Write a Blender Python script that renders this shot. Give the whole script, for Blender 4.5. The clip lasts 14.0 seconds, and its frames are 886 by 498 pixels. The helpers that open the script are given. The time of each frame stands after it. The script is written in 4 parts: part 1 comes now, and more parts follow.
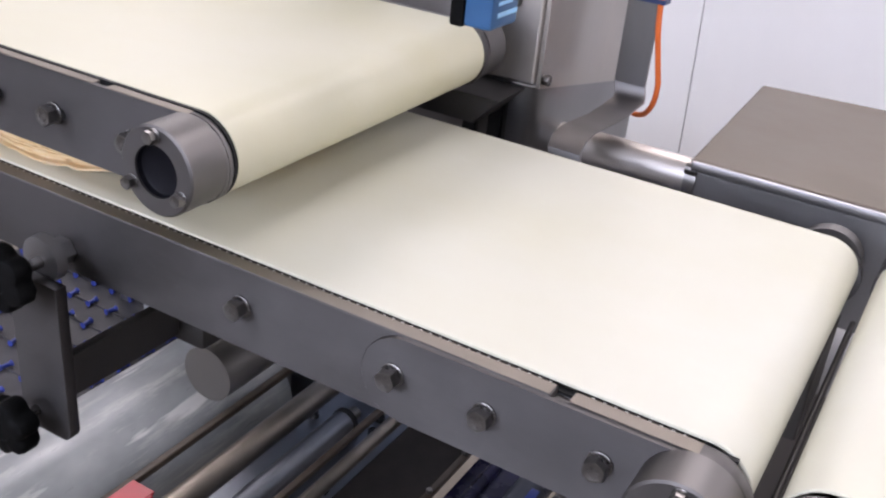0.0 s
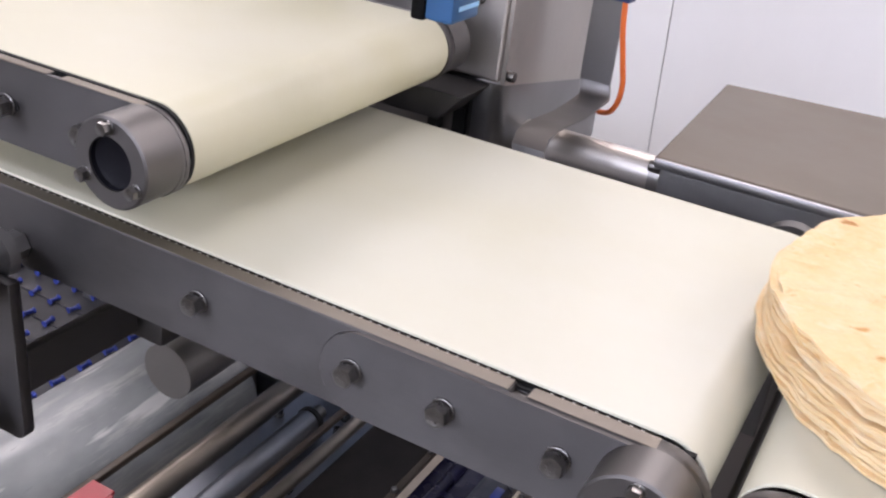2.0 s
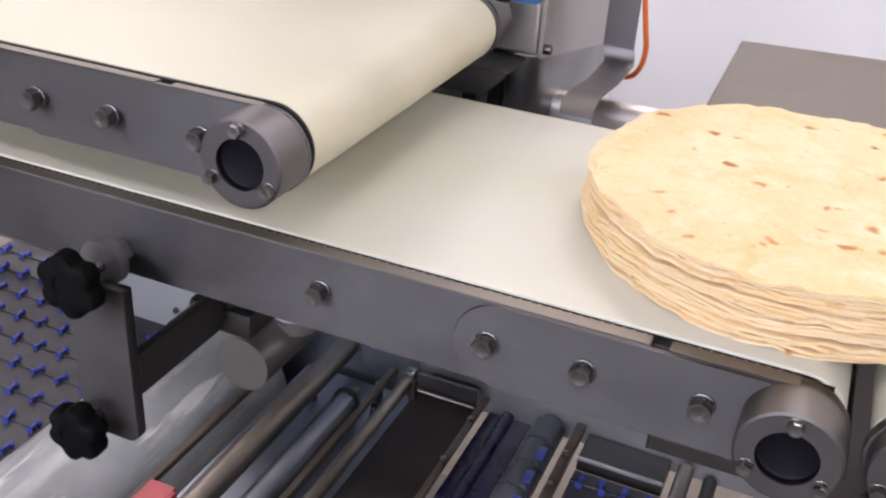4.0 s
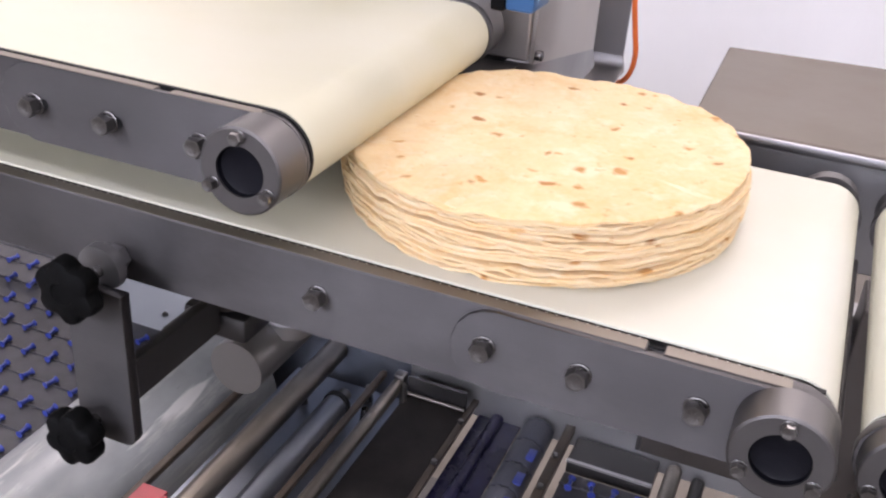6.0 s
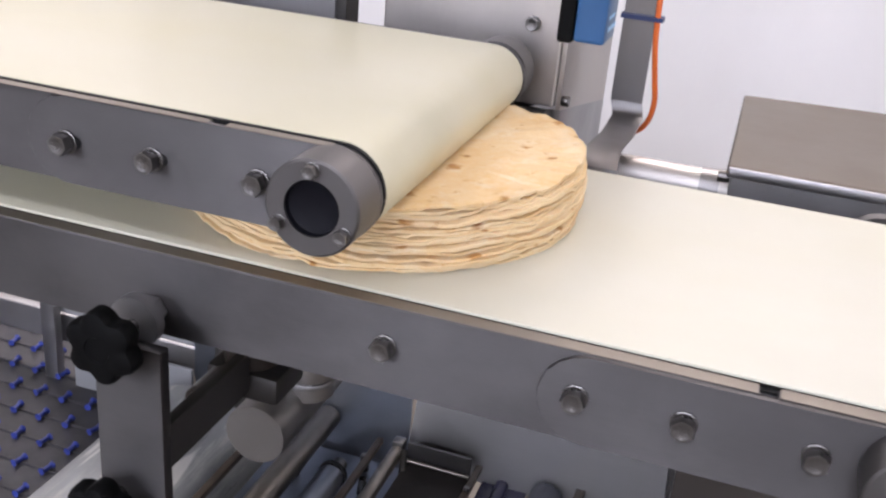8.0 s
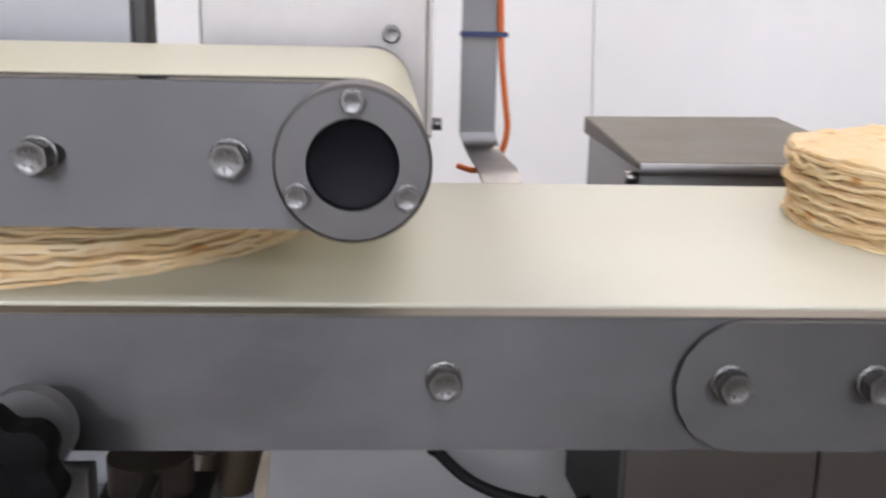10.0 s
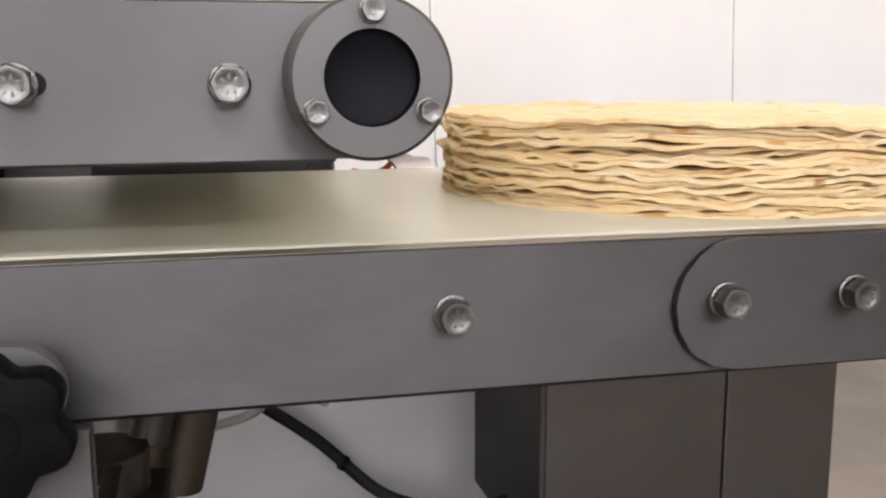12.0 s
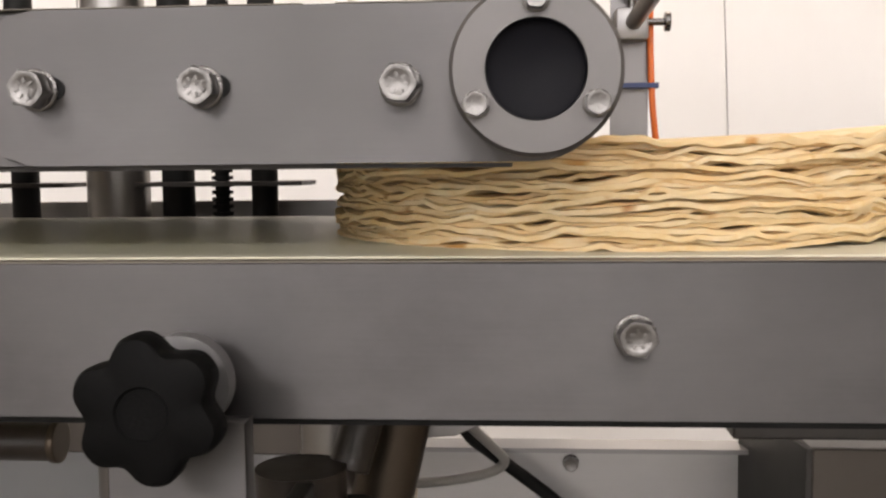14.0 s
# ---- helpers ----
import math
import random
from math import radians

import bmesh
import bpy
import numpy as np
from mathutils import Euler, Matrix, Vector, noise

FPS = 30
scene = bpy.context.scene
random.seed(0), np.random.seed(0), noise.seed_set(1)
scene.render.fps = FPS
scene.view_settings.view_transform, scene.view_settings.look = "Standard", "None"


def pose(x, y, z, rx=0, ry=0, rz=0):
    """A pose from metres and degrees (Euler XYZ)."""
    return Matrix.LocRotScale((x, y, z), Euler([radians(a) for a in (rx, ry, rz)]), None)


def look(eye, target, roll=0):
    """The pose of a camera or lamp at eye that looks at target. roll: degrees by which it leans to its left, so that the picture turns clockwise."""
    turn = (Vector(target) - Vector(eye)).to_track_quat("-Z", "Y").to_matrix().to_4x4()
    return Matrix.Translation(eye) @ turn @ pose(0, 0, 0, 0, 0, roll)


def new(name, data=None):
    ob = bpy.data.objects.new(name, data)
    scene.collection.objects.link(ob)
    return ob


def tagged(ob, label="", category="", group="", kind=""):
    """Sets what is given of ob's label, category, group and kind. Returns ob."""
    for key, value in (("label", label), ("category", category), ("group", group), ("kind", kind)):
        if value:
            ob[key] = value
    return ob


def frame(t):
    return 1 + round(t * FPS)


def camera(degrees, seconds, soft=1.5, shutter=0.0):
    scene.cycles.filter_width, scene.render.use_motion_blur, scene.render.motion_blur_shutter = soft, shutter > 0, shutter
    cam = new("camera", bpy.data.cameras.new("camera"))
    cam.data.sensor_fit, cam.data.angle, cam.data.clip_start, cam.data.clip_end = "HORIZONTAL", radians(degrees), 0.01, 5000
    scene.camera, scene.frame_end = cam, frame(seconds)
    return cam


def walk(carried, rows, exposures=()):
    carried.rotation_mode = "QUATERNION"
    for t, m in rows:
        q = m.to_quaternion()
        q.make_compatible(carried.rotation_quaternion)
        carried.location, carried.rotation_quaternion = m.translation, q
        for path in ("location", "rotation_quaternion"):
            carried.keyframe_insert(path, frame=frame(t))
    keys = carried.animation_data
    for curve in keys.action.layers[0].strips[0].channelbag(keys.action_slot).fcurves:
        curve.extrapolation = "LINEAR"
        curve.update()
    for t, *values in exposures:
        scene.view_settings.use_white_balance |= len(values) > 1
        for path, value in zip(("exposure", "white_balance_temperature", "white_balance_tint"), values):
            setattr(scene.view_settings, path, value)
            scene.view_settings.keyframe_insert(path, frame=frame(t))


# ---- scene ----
cam = camera(48.1, 14.0, soft=2.2, shutter=0.4)

PATH = [
    (0, (0.3688, -0.4280, 1.0592), (-0.2976, 0.8272, 0.3240), 5.9),
    (0.5, (0.3680, -0.4328, 1.0584), (-0.2880, 0.8320, 0.3304), 6.0),
    (1, (0.3712, -0.4344, 1.0560), (-0.2800, 0.8320, 0.3264), 6.4),
    (1.5, (0.3728, -0.4288, 1.0560), (-0.2680, 0.8416, 0.3232), 6.7),
    (2, (0.3744, -0.4216, 1.0544), (-0.2536, 0.8568, 0.3248), 6.9),
    (2.5, (0.3520, -0.4272, 1.0600), (-0.2680, 0.8520, 0.3264), 6.2),
    (3, (0.3016, -0.4640, 1.0584), (-0.2600, 0.8272, 0.2984), 4.0),
    (5.5, (0.2768, -0.5048, 1.0648), (-0.2208, 0.8136, 0.3072), 4.5),
    (6, (0.2760, -0.5048, 1.0656), (-0.2224, 0.8144, 0.3096), 4.4),
    (6.5, (0.2720, -0.5072, 1.0664), (-0.2224, 0.8168, 0.3168), 4.6),
    (7, (0.2672, -0.5072, 1.0640), (-0.2264, 0.8232, 0.3248), 4.5),
    (9.5, (0.0064, -0.4456, 0.9088), (-0.0904, 1.0936, 0.4832), 3.4),
    (10, (-0.0240, -0.3920, 0.8680), (0.0656, 1.1616, 0.4952), 1.3),
    (10.5, (-0.0728, -0.4072, 0.8144), (0.2968, 1.1176, 0.5024), 2.0),
    (11, (-0.0976, -0.4136, 0.8064), (0.3480, 1.0920, 0.4960), 2.1),
    (11.5, (-0.0960, -0.4016, 0.8168), (0.2752, 1.1264, 0.5200), 1.1),
    (12, (-0.0952, -0.3816, 0.8152), (0.2744, 1.1496, 0.5344), -0.1),
    (12.5, (-0.0832, -0.3616, 0.8152), (0.2024, 1.1912, 0.5552), -0.1),
    (13, (-0.0520, -0.3600, 0.7880), (0.0032, 1.2336, 0.6544), 1.7),
    (13.5, (-0.0272, -0.3744, 0.7824), (-0.1264, 1.2192, 0.6792), 0.4),
    (14, (-0.0448, -0.3672, 0.7824), (-0.1568, 1.2232, 0.6456), -0.6),
]
walk(cam, [(t, look(eye, target, roll)) for t, eye, target, roll in PATH],
     exposures=[(0, -0.69, 6250, 24), (3, -0.69, 6450, 25), (6.5, -0.53, 6450, 27), (9.5, -0.89, 6550, 19), (10.5, -0.83, 6750, 18), (12.5, -0.70, 7400, 20), (14, -0.82, 7800, 19)])

# plan lengths are taken in units of 0.8 m
S = 0.8

# ---- light: a closed room with ceiling tubes ----
world = bpy.data.worlds.new("room_air")
world.use_nodes = True
world.node_tree.nodes["Background"].inputs[0].default_value = (0.9, 0.95, 1.0, 1)
world.node_tree.nodes["Background"].inputs[1].default_value = 0.15
scene.world = world


def ceiling_lamp(x, y, length, width, watts, kelvin_rgb):
    lamp = bpy.data.lights.new("ceiling_tube", "AREA")
    lamp.shape, lamp.size, lamp.size_y, lamp.energy, lamp.color = "RECTANGLE", length, width, watts, kelvin_rgb
    ob = new("ceiling_tube", lamp)
    ob.location = (x, y, 2.86)
    return ob


for lx, share in ((-2.0, 1.2), (0.2, 1.0), (2.4, 0.65)):
    ceiling_lamp(lx, 1.7, 1.3, 0.5, 58, (1.0, 0.96, 0.90))
    ceiling_lamp(lx, -1.7, 1.3, 0.5, 40 * share, (0.86, 0.92, 1.0))
    ceiling_lamp(lx, -5.0, 1.3, 0.9, 218 * share, (0.80, 0.89, 1.0))


# ---- materials ----
def tree(name):
    m = bpy.data.materials.new(name)
    m.use_nodes = True
    nt = m.node_tree
    return m, nt, nt.nodes["Principled BSDF"]


def coords(nt, scale):
    tc = nt.nodes.new("ShaderNodeTexCoord")
    mp = nt.nodes.new("ShaderNodeMapping")
    mp.inputs["Scale"].default_value = scale
    nt.links.new(tc.outputs["Object"], mp.inputs["Vector"])
    return mp.outputs["Vector"]


def noise_node(nt, vec, scale, detail=4.0, rough=0.6):
    n = nt.nodes.new("ShaderNodeTexNoise")
    n.inputs["Scale"].default_value, n.inputs["Detail"].default_value, n.inputs["Roughness"].default_value = scale, detail, rough
    nt.links.new(vec, n.inputs["Vector"])
    return n.outputs["Fac"]


def span(nt, fac, lo, hi, a=0.0, b=1.0):
    n = nt.nodes.new("ShaderNodeMapRange")
    for k, v in zip(("From Min", "From Max", "To Min", "To Max"), (lo, hi, a, b)):
        n.inputs[k].default_value = v
    nt.links.new(fac, n.inputs["Value"])
    return n.outputs["Result"]


def mix(nt, fac, a, b, how="MIX"):
    n = nt.nodes.new("ShaderNodeMix")
    n.data_type, n.blend_type = "RGBA", how
    for key, v in ((0, fac), (6, a), (7, b)):
        if hasattr(v, "is_linked"):
            nt.links.new(v, n.inputs[key])
        else:
            n.inputs[key].default_value = v if key == 0 else (*v, 1)
    return n.outputs[2]


def bump(nt, bsdf, height, strength, distance):
    b = nt.nodes.new("ShaderNodeBump")
    b.inputs["Strength"].default_value, b.inputs["Distance"].default_value = strength, distance
    nt.links.new(height, b.inputs["Height"])
    nt.links.new(b.outputs["Normal"], bsdf.inputs["Normal"])


def steel(name, base=(0.141, 0.135, 0.134), rough=0.47, grain=(8, 260, 260), mottle=0.12, dents=0.2, brushed=0.0):
    m, nt, b = tree(name)
    b.inputs["Metallic"].default_value = 1.0
    streak = noise_node(nt, coords(nt, grain), 3.0, 3)
    cloud = noise_node(nt, coords(nt, (0.7, 1, 1)), 11.0, 7, 0.66)
    low = tuple(c * (1 - mottle) for c in base)
    col = mix(nt, span(nt, cloud, 0.3, 0.7), low, base)
    col = mix(nt, span(nt, streak, 0.35, 0.75, 0.0, 0.07), col, tuple(min(1, c * 1.25) for c in base))
    stain = noise_node(nt, coords(nt, (0.8, 1, 1)), 6.5, 3, 0.5)
    col = mix(nt, span(nt, stain, 0.52, 0.68, 0.0, 1.8 * mottle), col, tuple(c * 0.62 for c in base))
    nt.links.new(col, b.inputs["Base Color"])
    r = span(nt, cloud, 0.3, 0.7, rough - 0.06, rough + 0.08)
    nt.links.new(r, b.inputs["Roughness"])
    bump(nt, b, streak, dents * 0.35, 0.0004)
    if brushed:
        b.inputs["Anisotropic"].default_value = brushed
        b.inputs["Anisotropic Rotation"].default_value = 0.25
        tan = nt.nodes.new("ShaderNodeTangent")
        tan.direction_type, tan.axis = "RADIAL", "Z"
        nt.links.new(tan.outputs[0], b.inputs["Tangent"])
    return m


def plain(name, base, rough=0.5, metal=0.0, vary=0.15, scale=20.0, relief=0.1, gloss=0.5):
    m, nt, b = tree(name)
    b.inputs["Specular IOR Level"].default_value = gloss
    n = noise_node(nt, coords(nt, (1, 1, 1)), scale, 5)
    nt.links.new(mix(nt, span(nt, n, 0.3, 0.7), tuple(c * (1 - vary) for c in base), tuple(min(1, c * (1 + vary)) for c in base)),
                 b.inputs["Base Color"])
    nt.links.new(span(nt, n, 0.3, 0.7, max(0.02, rough - 0.07), min(1, rough + 0.07)), b.inputs["Roughness"])
    b.inputs["Metallic"].default_value = metal
    fine = noise_node(nt, coords(nt, (1, 1, 1)), scale * 18, 3)
    bump(nt, b, fine, relief, 0.0005)
    return m


def belt_material(name, low, high):
    m, nt, b = tree(name)
    cloud = noise_node(nt, coords(nt, (1, 1.6, 1)), 5.0, 5, 0.6)
    weave = noise_node(nt, coords(nt, (1, 1, 1)), 900.0, 2)
    col = mix(nt, span(nt, cloud, 0.3, 0.7), low, high)
    nt.links.new(col, b.inputs["Base Color"])
    nt.links.new(span(nt, cloud, 0.3, 0.7, 0.34, 0.42), b.inputs["Roughness"])
    b.inputs["Specular IOR Level"].default_value = 0.45
    bump(nt, b, weave, 0.06, 0.0003)
    return m


def tortilla_material():
    m, nt, b = tree("baked_tortilla")
    info = nt.nodes.new("ShaderNodeObjectInfo")
    tc = nt.nodes.new("ShaderNodeTexCoord")
    shift = nt.nodes.new("ShaderNodeVectorMath")
    shift.operation = "MULTIPLY_ADD"
    nt.links.new(info.outputs["Random"], shift.inputs[0])
    shift.inputs[1].default_value = (7.0, 5.0, 3.0)
    nt.links.new(tc.outputs["Object"], shift.inputs[2])
    v = shift.outputs[0]
    broad = noise_node(nt, v, 11.0, 5, 0.6)
    fine = noise_node(nt, v, 160.0, 4, 0.65)
    warp = nt.nodes.new("ShaderNodeVectorMath")
    warp.operation = "MULTIPLY_ADD"
    nz = nt.nodes.new("ShaderNodeTexNoise")
    nz.inputs["Scale"].default_value = 70.0
    nt.links.new(v, nz.inputs["Vector"])
    nt.links.new(nz.outputs["Color"], warp.inputs[0])
    warp.inputs[1].default_value = (0.02, 0.014, 0.0)
    nt.links.new(v, warp.inputs[2])
    cells = nt.nodes.new("ShaderNodeTexVoronoi")
    cells.inputs["Scale"].default_value = 34.0
    cells.voronoi_dimensions = "2D"
    nt.links.new(warp.outputs[0], cells.inputs["Vector"])
    pick = nt.nodes.new("ShaderNodeSeparateColor")
    nt.links.new(cells.outputs["Color"], pick.inputs[0])
    size = span(nt, pick.outputs[0], 0.60, 1.0, 0.0, 0.22)
    less = nt.nodes.new("ShaderNodeMath")
    less.operation = "SUBTRACT"
    nt.links.new(size, less.inputs[0])
    nt.links.new(cells.outputs["Distance"], less.inputs[1])
    spot = span(nt, less.outputs[0], -0.02, 0.10)
    col = mix(nt, span(nt, broad, 0.32, 0.7), (0.73, 0.495, 0.238), (0.785, 0.622, 0.385))
    col = mix(nt, span(nt, fine, 0.35, 0.75, 0.0, 0.45), col, (0.79, 0.655, 0.435))
    toast = noise_node(nt, warp.outputs[0], 26.0, 6, 0.7)
    col = mix(nt, span(nt, toast, 0.52, 0.70, 0.0, 0.7), col, (0.70, 0.45, 0.20))
    pale = noise_node(nt, v, 38.0, 4, 0.6)
    col = mix(nt, span(nt, pale, 0.52, 0.70, 0.0, 0.5), col, (0.80, 0.71, 0.53))
    freckle = noise_node(nt, v, 95.0, 3, 0.6)
    col = mix(nt, span(nt, freckle, 0.64, 0.74, 0.0, 0.55), col, (0.55, 0.29, 0.10))
    brown = mix(nt, span(nt, pick.outputs[1], 0, 1), (0.34, 0.13, 0.035), (0.58, 0.30, 0.10))
    col = mix(nt, span(nt, spot, 0, 1, 0, 0.92), col, brown)
    nt.links.new(col, b.inputs["Base Color"])
    b.inputs["Roughness"].default_value = 0.7
    b.inputs["Specular IOR Level"].default_value = 0.12
    b.inputs["Subsurface Weight"].default_value = 0.15
    b.inputs["Subsurface Scale"].default_value = 1.0
    b.inputs["Subsurface Radius"].default_value = (0.004, 0.003, 0.002)
    bump(nt, b, mix(nt, 0.3, toast, fine), 0.6, 0.004)
    return m


def wall_material():
    m, nt, b = tree("white_wall_panel")
    cloud = noise_node(nt, coords(nt, (1, 1, 0.5)), 2.5, 5)
    rib = noise_node(nt, coords(nt, (60, 60, 0.4)), 1.0, 2)
    scuff = noise_node(nt, coords(nt, (14, 14, 4)), 2.2, 6, 0.75)
    col = mix(nt, span(nt, cloud, 0.3, 0.7), (0.84, 0.845, 0.845), (0.89, 0.895, 0.895))
    col = mix(nt, span(nt, scuff, 0.70, 0.80, 0.0, 0.35), col, (0.45, 0.43, 0.42))
    nt.links.new(col, b.inputs["Base Color"])
    b.inputs["Roughness"].default_value = 0.45
    bump(nt, b, rib, 0.25, 0.002)
    return m


def floor_material():
    m, nt, b = tree("resin_floor")
    cloud = noise_node(nt, coords(nt, (1, 1, 1)), 1.6, 6, 0.6)
    grit = noise_node(nt, coords(nt, (1, 1, 1)), 120.0, 3)
    col = mix(nt, span(nt, cloud, 0.35, 0.65), (0.10, 0.088, 0.074), (0.22, 0.198, 0.17))
    nt.links.new(col, b.inputs["Base Color"])
    nt.links.new(span(nt, cloud, 0.35, 0.65, 0.4, 0.6), b.inputs["Roughness"])
    b.inputs["Specular IOR Level"].default_value = 0.2
    bump(nt, b, grit, 0.15, 0.001)
    return m


def film_material():
    m, nt, b = tree("wrapped_film")
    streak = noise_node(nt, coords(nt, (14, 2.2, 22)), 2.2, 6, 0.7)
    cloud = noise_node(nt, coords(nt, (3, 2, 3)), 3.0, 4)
    glint = noise_node(nt, coords(nt, (30, 4, 30)), 1.6, 3, 0.5)
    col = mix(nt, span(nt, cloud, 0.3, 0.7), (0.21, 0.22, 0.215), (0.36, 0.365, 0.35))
    # pale streaks and glints paint the film's bright reflections into its colour
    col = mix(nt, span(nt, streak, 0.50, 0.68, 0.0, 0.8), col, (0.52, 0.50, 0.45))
    col = mix(nt, span(nt, glint, 0.63, 0.70, 0.0, 0.7), col, (0.72, 0.70, 0.65))
    nt.links.new(col, b.inputs["Base Color"])
    b.inputs["Metallic"].default_value = 0.0
    nt.links.new(span(nt, streak, 0.3, 0.7, 0.25, 0.45), b.inputs["Roughness"])
    bump(nt, b, streak, 0.25, 0.003)
    return m


STEEL = steel("brushed_steel_plate", mottle=0.32, brushed=0.8)
STEEL_FINE = steel("turned_steel", (0.32, 0.308, 0.297), 0.38, (120, 14, 120), 0.08, 0.12)
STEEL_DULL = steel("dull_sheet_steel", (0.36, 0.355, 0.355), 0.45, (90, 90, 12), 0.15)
STEEL_WARM = steel("warm_box_steel", (0.145, 0.127, 0.106), 0.46, (12, 200, 200), 0.14)
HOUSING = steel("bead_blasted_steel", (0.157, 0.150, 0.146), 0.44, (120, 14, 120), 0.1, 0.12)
LIT_EDGE = steel("lit_edge_steel", (0.30, 0.27, 0.232), 0.58, (6, 200, 200), 0.25, 0.2)
LIT_LIP = steel("lit_lip_steel", (0.30, 0.295, 0.30), 0.42, (12, 200, 200), 0.12)
SHEET = steel("satin_sheet_steel", (0.50, 0.495, 0.49), 0.44, (4, 60, 60), 0.12, 0.04)
SHELL = steel("folded_shell_steel", (0.24, 0.24, 0.245), 0.33, (30, 30, 4), 0.12, 0.02)
STRAP = steel("bent_strap_steel", (0.215, 0.207, 0.205), 0.42, (60, 60, 6), 0.12)
COVER = steel("brushed_cover_steel", (0.47, 0.44, 0.41), 0.42, (60, 60, 6), 0.2)
TUBE = steel("polished_tube_steel", (0.58, 0.55, 0.52), 0.42, (10, 120, 120), 0.1)
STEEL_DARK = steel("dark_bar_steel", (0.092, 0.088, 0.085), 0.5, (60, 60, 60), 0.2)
STEEL_BLUE = steel("bluish_sheet_steel", (0.26, 0.28, 0.32), 0.40, (60, 10, 60), 0.2)
STEEL_UPPER = steel("upper_plate_steel", (0.180, 0.174, 0.173), mottle=0.3, brushed=0.8)
BOLT = steel("bolt_steel", (0.25, 0.24, 0.23), 0.27, (160, 160, 160), 0.6, 1.2)
BRASS = steel("bronze_tinted_tube", (0.27, 0.24, 0.205), 0.36, (120, 10, 120), 0.3)
BELT = belt_material("white_belt", (0.575, 0.558, 0.43), (0.602, 0.592, 0.492))
BELT_CREAM = belt_material("cream_belt", (0.57, 0.537, 0.36), (0.603, 0.577, 0.435))
TORTILLA = tortilla_material()
WALL = wall_material()
FLOOR = floor_material()
FILM = film_material()
CEIL = plain("ceiling_white", (0.82, 0.82, 0.815), 0.7, 0, 0.03, 3)
SIDE_WALL = plain("far_room_grey", (0.48, 0.475, 0.465), 0.6, 0, 0.1, 1.2)
BLACK = plain("black_plastic", (0.004, 0.004, 0.004), 0.55, 0, 0.2, 40, 0.25, 0.06)
# covers real rubber parts and black strips that paint shade in gaps
RUBBER_AND_SHADE = plain("black_rubber_and_shade", (0.010, 0.010, 0.010), 0.6, 0, 0.2, 60, 0.1, 0.2)
BORE = plain("dark_roller_core", (0.004, 0.004, 0.006), 0.5, 0, 0.3, 15, 0.1, 0.12)
BLUE = plain("blue_sensor_paint", (0.012, 0.075, 0.19), 0.4, 0, 0.1, 20)
PEG = plain("blue_peg_plastic", (0.03, 0.05, 0.27), 0.38)
NAVY = plain("navy_film", (0.016, 0.014, 0.042), 0.28, 0, 0.5, 14, 0.3, 0.25)
GREY_BELT = plain("grey_link_belt", (0.05, 0.048, 0.052), 0.42, 0, 0.3, 25, 0.1, 0.3)
DARK_PLATE = plain("oily_dark_plate", (0.022, 0.019, 0.017), 0.5, 0, 0.5, 9, 0.15, 0.1)
GREY_ROLL = plain("grey_roller_segment", (0.075, 0.078, 0.095), 0.5, 0, 0.25, 18, 0.1, 0.3)
ORANGE = plain("orange_cable_sheath", (0.78, 0.16, 0.03), 0.4, 0, 0.06, 20)
CUP = plain("brown_black_cup", (0.022, 0.016, 0.012), 0.35, 0, 0.3, 40, 0.1, 0.4)
TIE = plain("blue_cable_tie", (0.012, 0.03, 0.11), 0.4)
RED = plain("red_label", (0.36, 0.02, 0.03), 0.35)
PAINT = plain("pale_grey_paint", (0.28, 0.285, 0.29), 0.45, 0, 0.06, 6)
LABEL = plain("pale_blue_print", (0.25, 0.5, 0.75), 0.4)
GREY_CABLE = plain("grey_cable_sheath", (0.33, 0.32, 0.30), 0.45)
RAIL = plain("brown_rail_finish", (0.060, 0.044, 0.031), 0.42, 0.0, 0.3, 30, 0.1, 0.35)
RUST = steel("stained_pipe_steel", (0.12, 0.096, 0.075), 0.42, (40, 40, 40), 0.35)
# brownish steel, darkened to carry the shade below the conveyors
STEEL_SHADE = steel("shaded_brown_steel", (0.14, 0.125, 0.114), 0.40, (90, 90, 12), 0.12)
STEEL_PALE = steel("pale_sheet_steel", (0.62, 0.61, 0.60), 0.5, (30, 30, 30), 0.12)


# ---- mesh building ----
def root_of(ob):
    while ob.parent:
        ob = ob.parent
    return ob


def finish(bm, name, material, origin):
    bmesh.ops.recalc_face_normals(bm, faces=bm.faces[:])
    for f in bm.faces:
        f.smooth = True
    for e in bm.edges:
        if len(e.link_faces) == 2:
            f, g = e.link_faces
            angle = e.calc_face_angle(0.0)
            flat = len(f.verts) > 6 or len(g.verts) > 6
            small, large = sorted((f.calc_area(), g.calc_area()))
            e.smooth = not (angle > radians(40) or (angle > radians(4) and (flat or large > 20 * small)))
    for v in bm.verts:
        v.co = v.co * S - origin
    me = bpy.data.meshes.new(name)
    bm.to_mesh(me)
    bm.free()
    me.materials.append(material)
    return me


def part(name, bm, material, parent, label=""):
    ob = new(name, finish(bm, name, material, root_of(parent).location.copy()))
    ob.parent = parent
    return tagged(ob, label)


def thing(name, at, label, category, group=""):
    ob = new(name)
    ob.empty_display_size = 0.05
    ob.location = Vector(at) * S
    return tagged(ob, label, category, group)


def setting(name, bm, material, label="", category=""):
    return tagged(new(name, finish(bm, name, material, Vector())), label, category, kind="structure")


